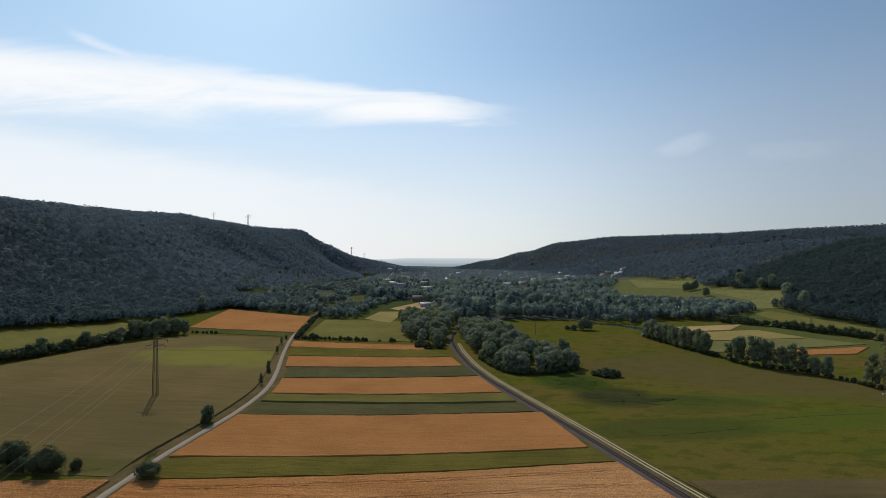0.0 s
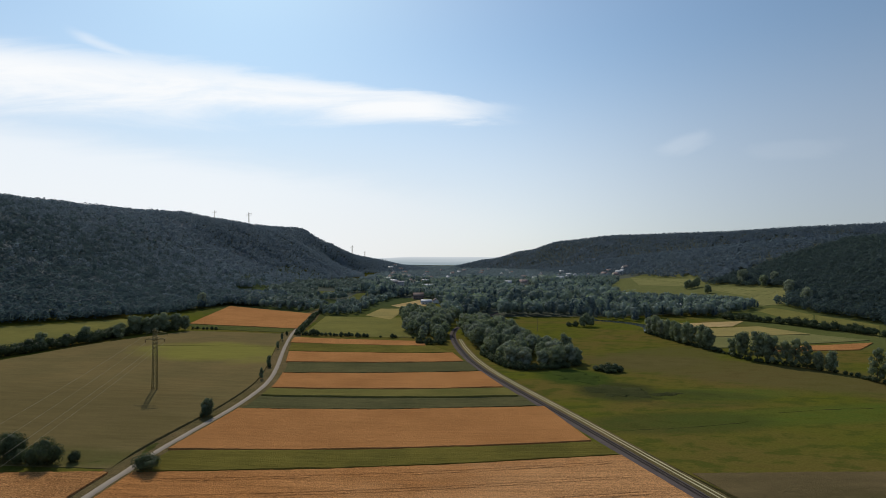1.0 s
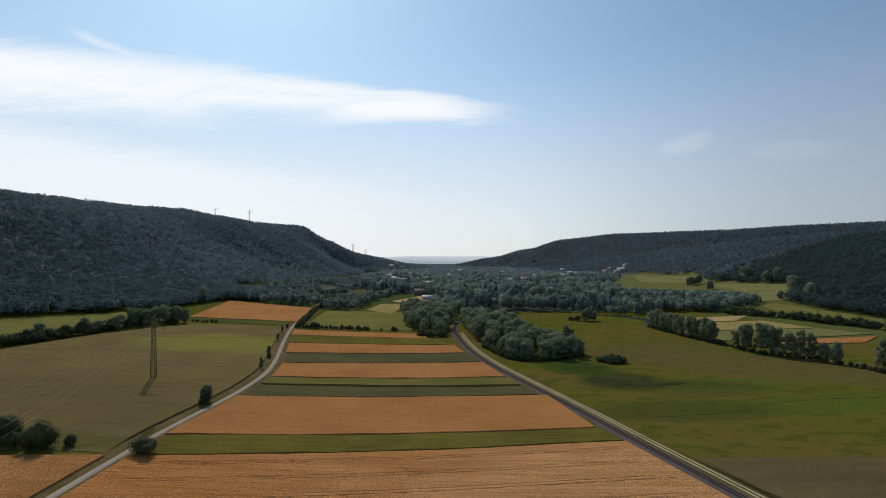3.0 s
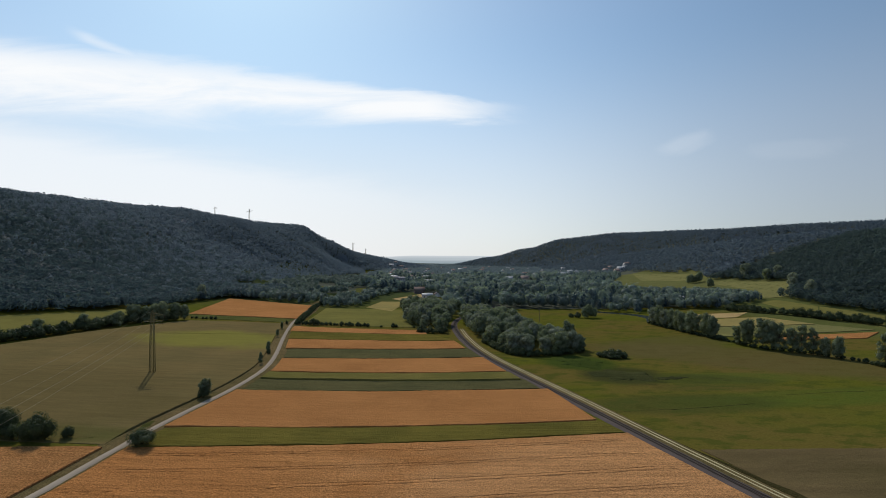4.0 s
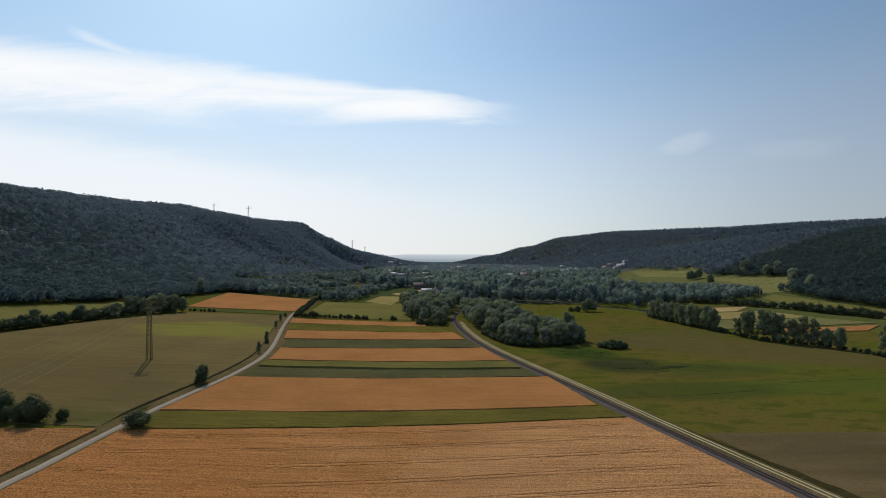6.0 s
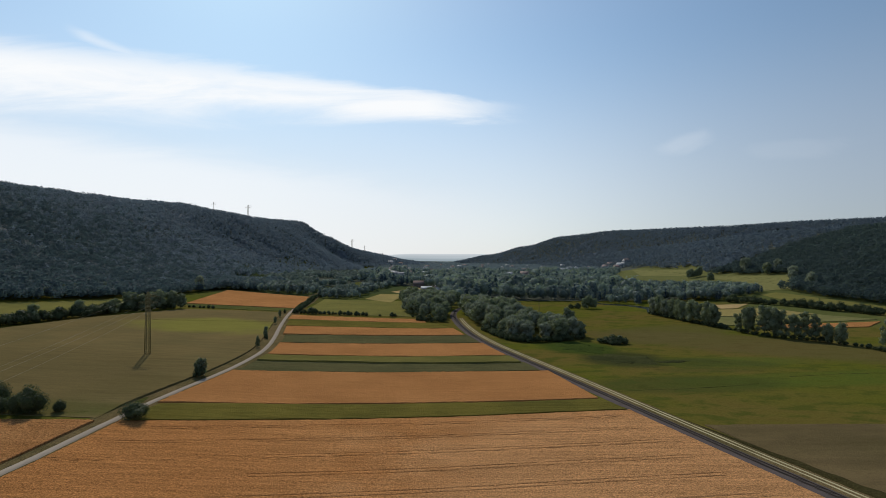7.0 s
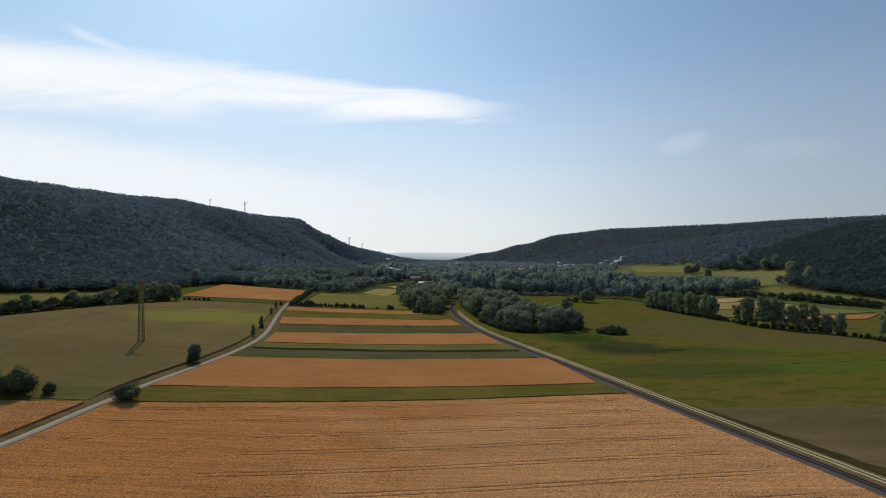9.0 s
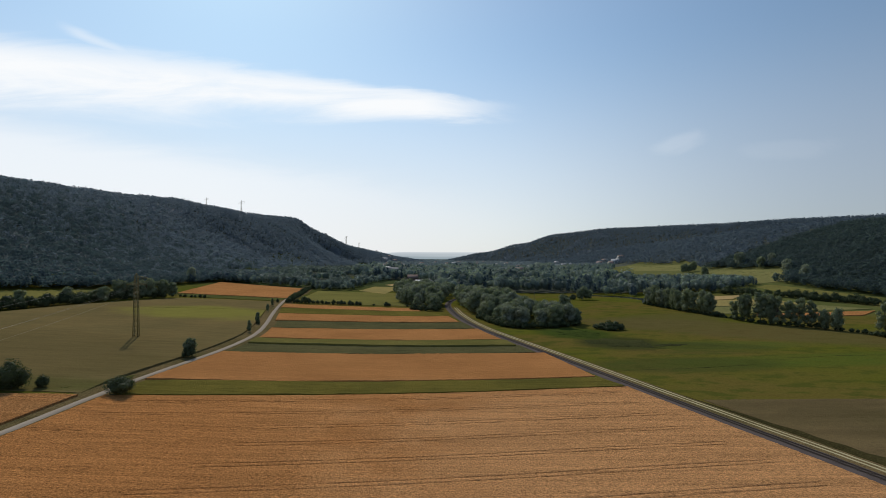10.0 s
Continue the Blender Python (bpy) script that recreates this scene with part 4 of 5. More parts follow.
# bushes where the road drops behind the rise
for x, y in along([(-103, 366), (-106, 385), (-111, 430), (-118, 480), (-114, 540)], 3.6, 0.8):
    plant("bush", x, y, plant_r.uniform(2.4, 4.6), "bushes along the farm road", 0.9)

# grove west of the railway
grove_r = np.random.default_rng(21)
G = "trees of the grove beside the railway"
for x, y in scatter([(-16, 346), (-1.5, 350), (-2.5, 400), (3, 436), (9, 480), (-18, 500), (-44, 500), (-38, 440), (-30, 395)], 8.2, grove_r):
    front = y < 362
    plant("willow" if grove_r.random() < 0.5 else "broad", x, y, grove_r.uniform(6, 9) if front else grove_r.uniform(9.5, 13.5), G, 0.95)
for x, y in along([(-18, 345), (-9, 343), (-1, 346)], 3.0, 0.8):
    plant("bush", x, y, plant_r.uniform(3, 5), G)

# grove east of the railway
G = "trees of the grove in the meadow"
for x, y in scatter([(20, 318), (28, 284), (38, 272), (56, 274), (70, 284), (62, 310), (52, 345), (42, 400), (30, 440), (14, 440), (12, 380)], 8.0, grove_r):
    if np.hypot(rail_line[0][:, 0] - x, rail_line[0][:, 1] - y).min() < 5.5:
        continue
    plant("willow" if grove_r.random() < 0.55 else "broad", x, y, grove_r.uniform(7.5, 12) * (1.15 if y > 330 else 1.0), G, grove_r.uniform(0.95, 1.2))
for x, y in along([(20, 312), (28, 280), (36, 269), (52, 270), (68, 279)], 3.4, 0.8):
    plant("bush", x, y, plant_r.uniform(2.8, 4.5), G)
plant("tall", 63, 290, 15.0, G)
plant("tall", 66, 292, 13.0, G)
for x, y, h in ((76.5, 266, 3.6), (79.5, 265, 4.6), (82.5, 264.5, 4.4), (85, 264, 3.2), (74, 267.5, 2.6), (81, 262.5, 3.4), (78, 263, 3.0)):
    plant("bush", x, y, h, "bushes at the wet hollow", 1.35)

# tree row along the river
G = "trees of the riverside row"
ROWLINE = [(214, 205), (195, 238), (191, 258), (182, 273), (166, 290), (160, 316), (150, 366), (147, 394)]
for x, y, h, k in ((201, 230, 15, "broad"), (197, 236, 17, "broad"), (194, 243, 16, "airy"), (187, 262, 11, "broad"), (184, 266, 10, "broad"), (182, 272, 14, "airy"), (179, 276, 15, "airy"),
                   (176, 279, 13, "airy"), (172, 283, 15, "airy"), (170, 286, 16, "broad"), (167, 289, 17, "airy"), (163, 297, 15, "broad"), (161, 303, 11, "airy"), (158, 324, 14, "broad"),
                   (157, 330, 15, "broad"), (155, 338, 14, "airy"), (154, 344, 15, "broad"), (152, 352, 13, "broad"), (151.5, 358, 14, "broad"), (150.5, 365, 14, "broad"), (149.5, 372, 13, "willow"),
                   (148.5, 380, 15, "broad"), (147.5, 388, 13, "willow"), (205, 222, 15, "broad"), (210, 214, 14, "airy")):
    plant(k, x, y, h, G, 0.74 if k == "broad" else 1.0)
for x, y in along(ROWLINE, 3.3, 0.8):
    plant("bush", x, y, plant_r.uniform(1.6, 3.4), G, 1.1)

# bushes and trees between the far fields
G = "hedge trees below the hillside meadow"
for x, y in along([(236, 456), (252, 440), (268, 420), (283, 394), (302, 368), (322, 345)], 4.0, 1.4):
    plant("bush", x, y, plant_r.uniform(4.5, 8.0), G, 0.95)
for x, y, h in ((108, 428, 9), (112, 431, 11), (116, 430, 8), (103, 430, 5), (98, 432, 4)):
    plant("broad" if h > 6 else "bush", x, y, h, "bushes in the middle of the meadow", 1.0)

# ---- woods ----


def wood(name, label, spots, heights, templates, mat, seed, under=None):
    """Many crowns joined into one wood."""
    r = np.random.default_rng(seed)
    pick = r.integers(len(templates), size=len(spots))
    ang, wide = r.uniform(0, 2 * math.pi, len(spots)), r.uniform(0.95, 1.4, len(spots))
    z0 = height(spots[:, 0], spots[:, 1])
    vs, fs, n = [], [], 0
    for k, (v, f) in enumerate(templates):
        m = np.flatnonzero(pick == k)
        if not len(m):
            continue
        c, s = np.cos(ang[m])[:, None], np.sin(ang[m])[:, None]
        h, w = heights[m][:, None], (heights[m] * wide[m])[:, None]
        X = (v[:, 0] * c - v[:, 1] * s) * w + spots[m, 0][:, None]
        Y = (v[:, 0] * s + v[:, 1] * c) * w + spots[m, 1][:, None]
        Z = v[:, 2] * h + z0[m][:, None]
        vs.append(np.stack([X, Y, Z], 2).reshape(-1, 3))
        fs.append((f[None] + (np.arange(len(m)) * len(v))[:, None, None]).reshape(-1, 3) + n)
        n += len(m) * len(v)
    if under:  # the closed lower storey between the crowns
        cell, tall = under
        ix, iy = np.floor(spots[:, 0] / cell).astype(int), np.floor(spots[:, 1] / cell).astype(int)
        cells = np.array(sorted({(a + i, b + j) for a, b in zip(ix.tolist(), iy.tolist()) for i in (0, 1) for j in (0, 1)}))
        index = {(a, b): k for k, (a, b) in enumerate(cells.tolist())}
        cx, cy = cells[:, 0] * cell + r.uniform(-0.25, 0.25, len(cells)) * cell, cells[:, 1] * cell + r.uniform(-0.25, 0.25, len(cells)) * cell
        quads = np.array([(index[a, b], index[a + 1, b], index[a + 1, b + 1], index[a, b + 1]) for a, b in sorted(set(zip(ix.tolist(), iy.tolist())))])
        count = np.bincount(quads.ravel(), minlength=len(cells))
        cz = height(cx, cy) + np.where(count == 4, tall * r.uniform(0.75, 1.15, len(cells)), 0.5 * tall)
        vs.append(np.column_stack([cx, cy, cz]))
        fs.append(np.vstack([quads[:, (0, 1, 2)], quads[:, (0, 2, 3)]]) + n)
        fs[-1] = fs[-1][np.concatenate([np.all(count[quads] == 4, axis=1)] * 2)]
    ob = new(name, smooth(mesh(name, np.vstack(vs), np.vstack(fs), mat)))
    return tagged(ob, label, "woodland", kind="stuff")


def hill_part(x, y):
    return np.maximum(ridge(x, y, LEFT_RIDGE), np.maximum(ridge(x, y, RIGHT_RIDGE), ridge(x, y, SPUR)))


def clear_of_plots(p, margin=3.0):
    ok = np.ones(len(p), bool)
    for quad in PLOTS:
        q = np.array(quad)
        c = q.mean(axis=0)
        d = q - c
        q = c + d * (1 + margin / np.linalg.norm(d, axis=1))[:, None]
        ok &= ~inside(p[:, 0], p[:, 1], q)
    for line, keep in ((rail_line[0], 5.0), (road_line[0], 5.0)):
        for a in line[::4]:
            ok &= np.hypot(p[:, 0] - a[0], p[:, 1] - a[1]) > keep + 2
    return ok


def off_line(p, a, b, width):
    a, b = np.array(a, float), np.array(b, float)
    d = b - a
    s = np.clip(((p - a) @ d) / (d @ d), 0, 1)
    return np.linalg.norm(p - a - s[:, None] * d, axis=1) > width


wr = np.random.default_rng(77)


def thin_flanks(p):
    """Fewer trees on the flanks that lie behind the start of the valley."""
    return (p[:, 1] > np.abs(p[:, 0]) / 0.84 - 70) | (wr.random(len(p)) < 0.22)


FOOT_W = [(-420, 150), (-330, 235), (-262, 308), (-248, 387), (-226, 425), (-220, 488), (-212, 524), (-130, 495), (-150, 560), (-200, 640), (-300, 640), (-420, 400)]
FOOT_E = [(312, 514), (305, 460), (305, 424), (320, 396), (350, 350), (400, 220), (430, 60), (500, 60), (500, 830), (384, 853), (378, 657), (374, 585)]
STONE = (ICO_V, ICO_F)
DENSE = [mound_arrays(wr, STONE, wr.uniform(0.30, 0.42), wr.uniform(0.0, 0.1), 120, 0.056, 8, 0.0, 0.8) for _ in range(12)] + [mound_arrays(wr, STONE, 0.23, 0.0, 100, 0.05, 5, 0.75, 0.8) for _ in range(2)]
CANOPY = [mound_arrays(wr, STONE, wr.uniform(0.32, 0.42), wr.uniform(0.0, 0.2), 68, 0.072, 6) for _ in range(16)]
CANOPY += [mound_arrays(wr, STONE, 0.25, 0.05, 56, 0.062, 5, 0.75) for _ in range(4)]
MIDDLE = [mound_arrays(wr, STONE, wr.uniform(0.34, 0.46), 0.05, 34, 0.11, 4) for _ in range(12)] + [mound_arrays(wr, STONE, 0.27, 0.0, 30, 0.09, 3, 0.75) for _ in range(4)]
THIN = [mound_arrays(wr, STONE, 0.45, 0.0, 16, 0.16, 3) for _ in range(8)]

# western hill: darker leaves by the valley, haze-paled towards the far end, mixed between
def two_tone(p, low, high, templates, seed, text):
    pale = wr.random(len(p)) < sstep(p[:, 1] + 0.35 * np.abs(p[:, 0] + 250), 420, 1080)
    for k, mat in ((~pale, LEAF_WOOD_HAZE), (pale, LEAF_RIDGE_HAZE)):
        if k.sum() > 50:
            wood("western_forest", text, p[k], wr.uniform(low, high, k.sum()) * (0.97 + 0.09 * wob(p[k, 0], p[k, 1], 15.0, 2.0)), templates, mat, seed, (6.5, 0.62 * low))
            seed += 1


p = scatter([(-700, 60), (-200, 60), (-180, 760), (-720, 760)], 5.0, wr)
h = hill_part(p[:, 0], p[:, 1])
p = p[((h + 2.0 * wob(p[:, 0], p[:, 1], 14.0) > 3.5) | inside(p[:, 0], p[:, 1], FOOT_W)) & clear_of_plots(p) & thin_flanks(p)]
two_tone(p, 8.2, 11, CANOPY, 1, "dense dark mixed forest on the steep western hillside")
p = scatter([(-720, 760), (-150, 760), (-60, 1960), (-640, 1960)], 6.6, wr)
h = hill_part(p[:, 0], p[:, 1])
open_slope = (p[:, 1] < 1120) & (h < 30) & (p[:, 0] > -330)
keep = (h > 2.0) & off_line(p, (-440, 1232), (-296, 1228), 5.0) & (~open_slope | (wr.random(len(p)) < 0.45))
p = p[keep & clear_of_plots(p)]
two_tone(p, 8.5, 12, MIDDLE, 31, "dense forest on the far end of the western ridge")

# wooded foot of the western hill and shrubs on the open slope
belt = scatter([(-216, 528), (-130, 494), (-104, 472), (-82, 500), (-80, 600), (-62, 720), (-76, 730), (-98, 620), (-118, 560), (-225, 600)], 6.2, wr)
clump = scatter([(-215, 605), (-150, 600), (-92, 690), (-84, 900), (-118, 1050), (-200, 1120), (-262, 1000), (-250, 760)], 7.6, wr)
clump = clump[wob(clump[:, 0], clump[:, 1], 21.0) > -0.55]
p = np.vstack([belt, clump])
p = p[clear_of_plots(p)]
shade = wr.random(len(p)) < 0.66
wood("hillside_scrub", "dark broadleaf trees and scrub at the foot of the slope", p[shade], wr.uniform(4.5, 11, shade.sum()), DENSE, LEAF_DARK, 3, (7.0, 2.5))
wood("hillside_scrub", "paler broadleaf trees and scrub at the foot of the slope", p[~shade], wr.uniform(4.5, 9.5, (~shade).sum()), DENSE, LEAF_MID_HAZE, 13)

# eastern spur and ridge
p = scatter([(290, 40), (680, 40), (700, 760), (330, 760)], 5.0, wr)
h = hill_part(p[:, 0], p[:, 1])
p = p[((h + 2.0 * wob(p[:, 0], p[:, 1], 14.0) > 3.0) | inside(p[:, 0], p[:, 1], FOOT_E)) & clear_of_plots(p) & thin_flanks(p)]
wood("eastern_forest", "dense dark forest on the near eastern slope", p, wr.uniform(8, 11.5, len(p)) * (0.97 + 0.09 * wob(p[:, 0], p[:, 1], 15.0, 2.0)), CANOPY, LEAF_EAST_SHADE, 4, (6.5, 5.2))
p = scatter([(330, 760), (1400, 760), (1400, 1750), (800, 2600), (60, 2660), (-40, 2420), (150, 1900)], 11.0, wr)
h = hill_part(p[:, 0], p[:, 1])
p = p[(h > 2.5) & clear_of_plots(p) & thin_flanks(p) & (p[:, 0] < 1265)]
wood("eastern_forest", "dark forest covering the long eastern ridge, coloured with blue haze", p, wr.uniform(10, 14, len(p)), MIDDLE, LEAF_LONG_HAZE, 5, (12.0, 5.0))

# valley woods
p = scatter([(-5, 470), (48, 496), (110, 500), (160, 452), (196, 484), (194, 640), (225, 700), (240, 800), (330, 1010), (345, 1120), (-140, 1120), (-120, 700), (-45, 700), (-20, 690), (0, 560)], 8.8, wr)
h = hill_part(p[:, 0], p[:, 1])
patch = wob(p[:, 0], p[:, 1], 30.0, 1.0) + 0.5 * wob(p[:, 0], p[:, 1], 11.0, 2.0)
p = p[(h < 3) & clear_of_plots(p) & (patch > np.where(p[:, 1] > 700, -0.75, -1.4))]
HOUSES = []


def box_arrays(x0, x1, y0, y1, z0, z1):
    v = np.array([(x, y, z) for z in (z0, z1) for y in (y0, y1) for x in (x0, x1)], float)
    f = np.array([(0, 2, 3), (0, 3, 1), (4, 5, 7), (4, 7, 6), (0, 1, 5), (0, 5, 4), (2, 6, 7), (2, 7, 3), (0, 4, 6), (0, 6, 2), (1, 3, 7), (1, 7, 5)])
    return v, f


def bar(a, b, t):
    """A square steel bar between two points."""
    a, b = np.array(a, float), np.array(b, float)
    d = (b - a) / np.linalg.norm(b - a)
    s = np.cross(d, (0, 0, 1) if abs(d[2]) < 0.9 else (1, 0, 0))
    s /= np.linalg.norm(s)
    u = np.cross(d, s)
    v = np.array([e + (i * s + j * u) * t / 2 for e in (a, b) for i, j in ((-1, -1), (1, -1), (1, 1), (-1, 1))])
    f = [(0, 3, 2), (0, 2, 1), (4, 5, 6), (4, 6, 7)]
    for k in range(4):
        n = (k + 1) % 4
        f += [(k, n, n + 4), (k, n + 4, k + 4)]
    return v, np.array(f)


BRICK = plain("brown_brick_wall", (0.12, 0.09, 0.08), (0.17, 0.13, 0.115), 1.5)
OPENINGS = {}


def house(x, y, turn, long, deep, eaves, rise, wall_mat, roof_mat, label, category="house", name="house", yard=30.0):
    """A gabled house: walls with gables, a thick roof, windows, a door and a chimney."""
    HOUSES.append((x, y, max(long, deep), yard))
    root = new(name)
    root.matrix_basis = pose(x, y, hgt(x, y) - 0.2, 0, 0, turn)
    tagged(root, label, category, "houses of the village")
    a, b = long / 2, deep / 2
    v = np.array([(-a, -b, 0), (a, -b, 0), (a, b, 0), (-a, b, 0), (-a, -b, eaves), (a, -b, eaves), (a, b, eaves), (-a, b, eaves), (-a, 0, eaves + rise), (a, 0, eaves + rise)], float)
    f = np.array([(0, 1, 5), (0, 5, 4), (1, 2, 6), (1, 6, 5), (2, 3, 7), (2, 7, 6), (3, 0, 4), (3, 4, 7), (5, 6, 9), (7, 4, 8), (4, 5, 9), (4, 9, 8), (6, 7, 8), (6, 8, 9)])
    child("wall", mesh("wall", v, f, wall_mat), root)
    parts = []
    for s in (-1, 1):
        o = 0.6
        drop = rise / b * o
        pts = [(-a - 0.5, s * (b + o), eaves - drop + 0.05), (a + 0.5, s * (b + o), eaves - drop + 0.05), (a + 0.5, 0, eaves + rise + 0.05), (-a - 0.5, 0, eaves + rise + 0.05)]
        pts = np.array(pts + [(px, py, pz + 0.3) for px, py, pz in pts])
        q = [(0, 1, 2, 3), (7, 6, 5, 4), (0, 4, 5, 1), (1, 5, 6, 2), (2, 6, 7, 3), (3, 7, 4, 0)]
        parts.append((pts, np.array([t for k in q for t in ((k[0], k[1], k[2]), (k[0], k[2], k[3]))])))
    child("roof", mesh("roof", *join(parts), roof_mat), root)
    n = max(2, int(long / 3.2))
    for k in range(n):
        cx = -a + long * (k + 0.5) / n
        for row in range(max(1, int(eaves / 2.8))):
            z = 1.0 + 2.7 * row
            w = 0.55 if not (row == 0 and k == n // 2) else 0.5
            lowz = z if w == 0.55 else 0.2
            for s in (-1, 1):
                ya, yb = sorted((s * (b - 0.05), s * (b + 0.03)))
                key = (w, s, round(b, 2), row, lowz)
                if key not in OPENINGS:
                    yc, yd = sorted((s * (b + 0.02), s * (b + 0.06)))
                    OPENINGS[key] = (mesh("window", *box_arrays(-w, w, ya, yb, lowz, z + 1.3), WOODPOST),
                                     mesh("pane", *box_arrays(0.12 - w, w - 0.12, yc, yd, lowz + 0.12, z + 1.18), PANE))
                opening = child("window" if w == 0.55 else "door", OPENINGS[key][0], root)
                opening.location.x = cx
                child("pane", OPENINGS[key][1], opening)
    child("chimney", mesh("chimney", *box_arrays(a * 0.3, a * 0.3 + 0.7, 0.4, 1.1, eaves + rise * 0.5, eaves + rise + 0.9), wall_mat), root)


# ---- village ----
house(-25, 622, 12, 12, 8, 3.4, 2.2, WALLS[2], TIN, "farm barn with a pale metal roof beside stubble", "barn", "barn")
house(-14, 640, 100, 9, 7, 3.2, 2.2, WALLS[0], ROOFS[1], "small farm shed with a brown roof", "shed", "shed")
house(-80, 984, 4, 24, 11, 6.5, 3.0, WALLS[2], ROOFS[2], "long white hall with a pale roof in the village", "hall", "hall", 150.0)
house(-33, 920, 8, 22, 10, 5.0, 3.0, WALLS[0], TIN, "white house with a bright metal roof", yard=60.0)
house(-38, 690, 8, 13, 9, 4.5, 4.0, BRICK, BRICK, "brown-roofed farm building near the barn", "farm building", "farm_building", 12.0)
house(232, 540, 20, 9, 6, 3.0, 2.0, WALLS[0], TIN, "small pale shed at the edge of the riverside woods", "shed", "shed")
house(-62, 1015, 95, 15, 11, 5.5, 5.0, WALLS[1], ROOFS[0], "cream house with a red tiled roof", yard=60.0)
house(-99, 1004, 12, 14, 9, 6.0, 3.5, WALLS[2], ROOFS[2], "grey village house beside the long hall", yard=90.0)
house(-60, 955, 20, 12, 9, 5.0, 4.0, WALLS[0], ROOFS[2], "white village house with a grey slate roof", yard=70.0)
town_r = np.random.default_rng(8)
spots = [(-110, 1040), (-75, 1075), (-48, 1090), (-15, 1060), (-125, 1120), (-60, 1160), (-20, 1140), (-130, 1220), (-90, 1260), (-40, 1230), (5, 1210), (-110, 1330), (-55, 1370), (0, 1340), (-140, 1420),
         (120, 1010), (150, 1040), (175, 1000), (200, 1060), (235, 1090), (150, 1130), (190, 1160), (225, 1190), (260, 1170), (290, 1215), (180, 1260), (230, 1290), (275, 1310), (330, 1250), (310, 1360),
         (210, 1400), (150, 1480), (260, 1470), (320, 1500), (100, 1560), (190, 1600), (245, 1660), (40, 1650), (120, 1740), (200, 1800), (60, 1850), (150, 1950), (-20, 1780), (-60, 1600), (10, 1500),
         (-179, 1650), (-169, 1722), (-147, 1686), (-156, 1556), (-130, 1576), (-165, 1600), (352, 1130), (372, 1160), (392, 1185), (405, 1215), (360, 1205), (385, 1250)]
for x, y in spots:
    k, q = int(town_r.integers(3)), int(town_r.choice([0, 1, 2, 0]))
    tone = ("white", "cream", "grey")[k], ("red tiled", "brown tiled", "grey slate")[q]
    house(x + town_r.uniform(-5, 5), y + town_r.uniform(-5, 5), town_r.uniform(0, 180), town_r.uniform(11, 17), town_r.uniform(8.5, 11), town_r.uniform(4.5, 7.0), town_r.uniform(3.5, 5.5),
          WALLS[k], ROOFS[q] if town_r.random() > 0.4 else TIN, f"{tone[0]} village house with a {tone[1]} roof among trees")


def clear_of_houses(p):
    """True off the houses and their open yards on the southern side."""
    ok = np.ones(len(p), bool)
    for x, y, size, yard in HOUSES:
        dx, dy = p[:, 0] - x, p[:, 1] - y
        ok &= ~((np.abs(dx) < size * 0.55 + 2) & (dy > -size * 0.5 - yard) & (dy < size * 0.5 + 4))
    return ok


p = p[clear_of_houses(p)]
near = p[:, 1] < 680
dark = wob(p[:, 0], p[:, 1], 17.0, 5.0) + wr.uniform(-0.9, 0.9, len(p)) > 0.55
tallness = (0.8 + 0.35 * (wob(p[:, 0], p[:, 1], 26.0, 6.0) + 0.3)) * (1 - 0.38 * sstep(p[:, 0], 190, 240))
SPRUCE = [crown_arrays(wr, [(0, 0, 0.3, 0.17), (0, 0, 0.52, 0.13), (0, 0, 0.74, 0.08)], 90, 0.045, 0.6, 1.5) for _ in range(4)]
shade = wr.random(len(p)) < 0.4
for k, text, mat, seed in ((near & shade, "dark riverside trees in the middle of the valley", LEAF_DARK, 6), (near & ~shade, "green riverside woods filling the middle of the valley", LEAF_VALLEY_HAZE, 14),
                           (~near & shade, "darker green trees in front of the village", LEAF_VALLEY_HAZE, 15), (~near & ~shade, "paler green woods in front of the village", LEAF_MID_HAZE, 9)):
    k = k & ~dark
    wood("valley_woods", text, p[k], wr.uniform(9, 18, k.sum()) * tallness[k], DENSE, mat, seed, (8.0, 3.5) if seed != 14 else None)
wood("spruce_stand", "dark spruces scattered through the valley woods", p[dark], wr.uniform(13, 20, dark.sum()) * tallness[dark], SPRUCE, LEAF_WOOD_HAZE, 10)
p = scatter([(192, 484), (236, 464), (294, 502), (302, 536), (288, 600), (262, 660), (225, 690), (196, 640)], 6.4, wr)
p = p[clear_of_plots(p) & clear_of_houses(p)]
tops = np.minimum(wr.uniform(7, 14, len(p)), (36.0 - 0.0352 * (p[:, 1] - 11) - height(p[:, 0], p[:, 1])) * wr.uniform(0.55, 1.05, len(p)))
pick = wr.random(len(p))
for k, text, mat, shapes, seed in ((pick < 0.35, "dark trees between the river fields and the upland meadows", LEAF_DARK, DENSE, 16), ((pick >= 0.35) & (pick < 0.7), "green trees between the river fields and the upland meadows", LEAF_VALLEY_HAZE, DENSE, 17),
                                   (pick >= 0.7, "dark spruces between the river fields and the upland meadows", LEAF_WOOD_HAZE, SPRUCE, 18)):
    wood("valley_woods", text, p[k], tops[k], shapes, mat, seed)
p = scatter([(-190, 1120), (440, 1120), (440, 1600), (420, 2150), (380, 2560), (-220, 2560), (-190, 1700)], 8.5, wr)
h = hill_part(p[:, 0], p[:, 1])
p = p[(h < 3) & clear_of_plots(p) & clear_of_houses(p) & (wob(p[:, 0], p[:, 1], 40.0, 3.0) > -0.7)]
wood("valley_woods", "hazy green trees between the village houses", p, wr.uniform(6.5, 11.5, len(p)), MIDDLE, LEAF_FAR_HAZE, 7)
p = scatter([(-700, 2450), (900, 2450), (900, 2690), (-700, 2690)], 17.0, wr)
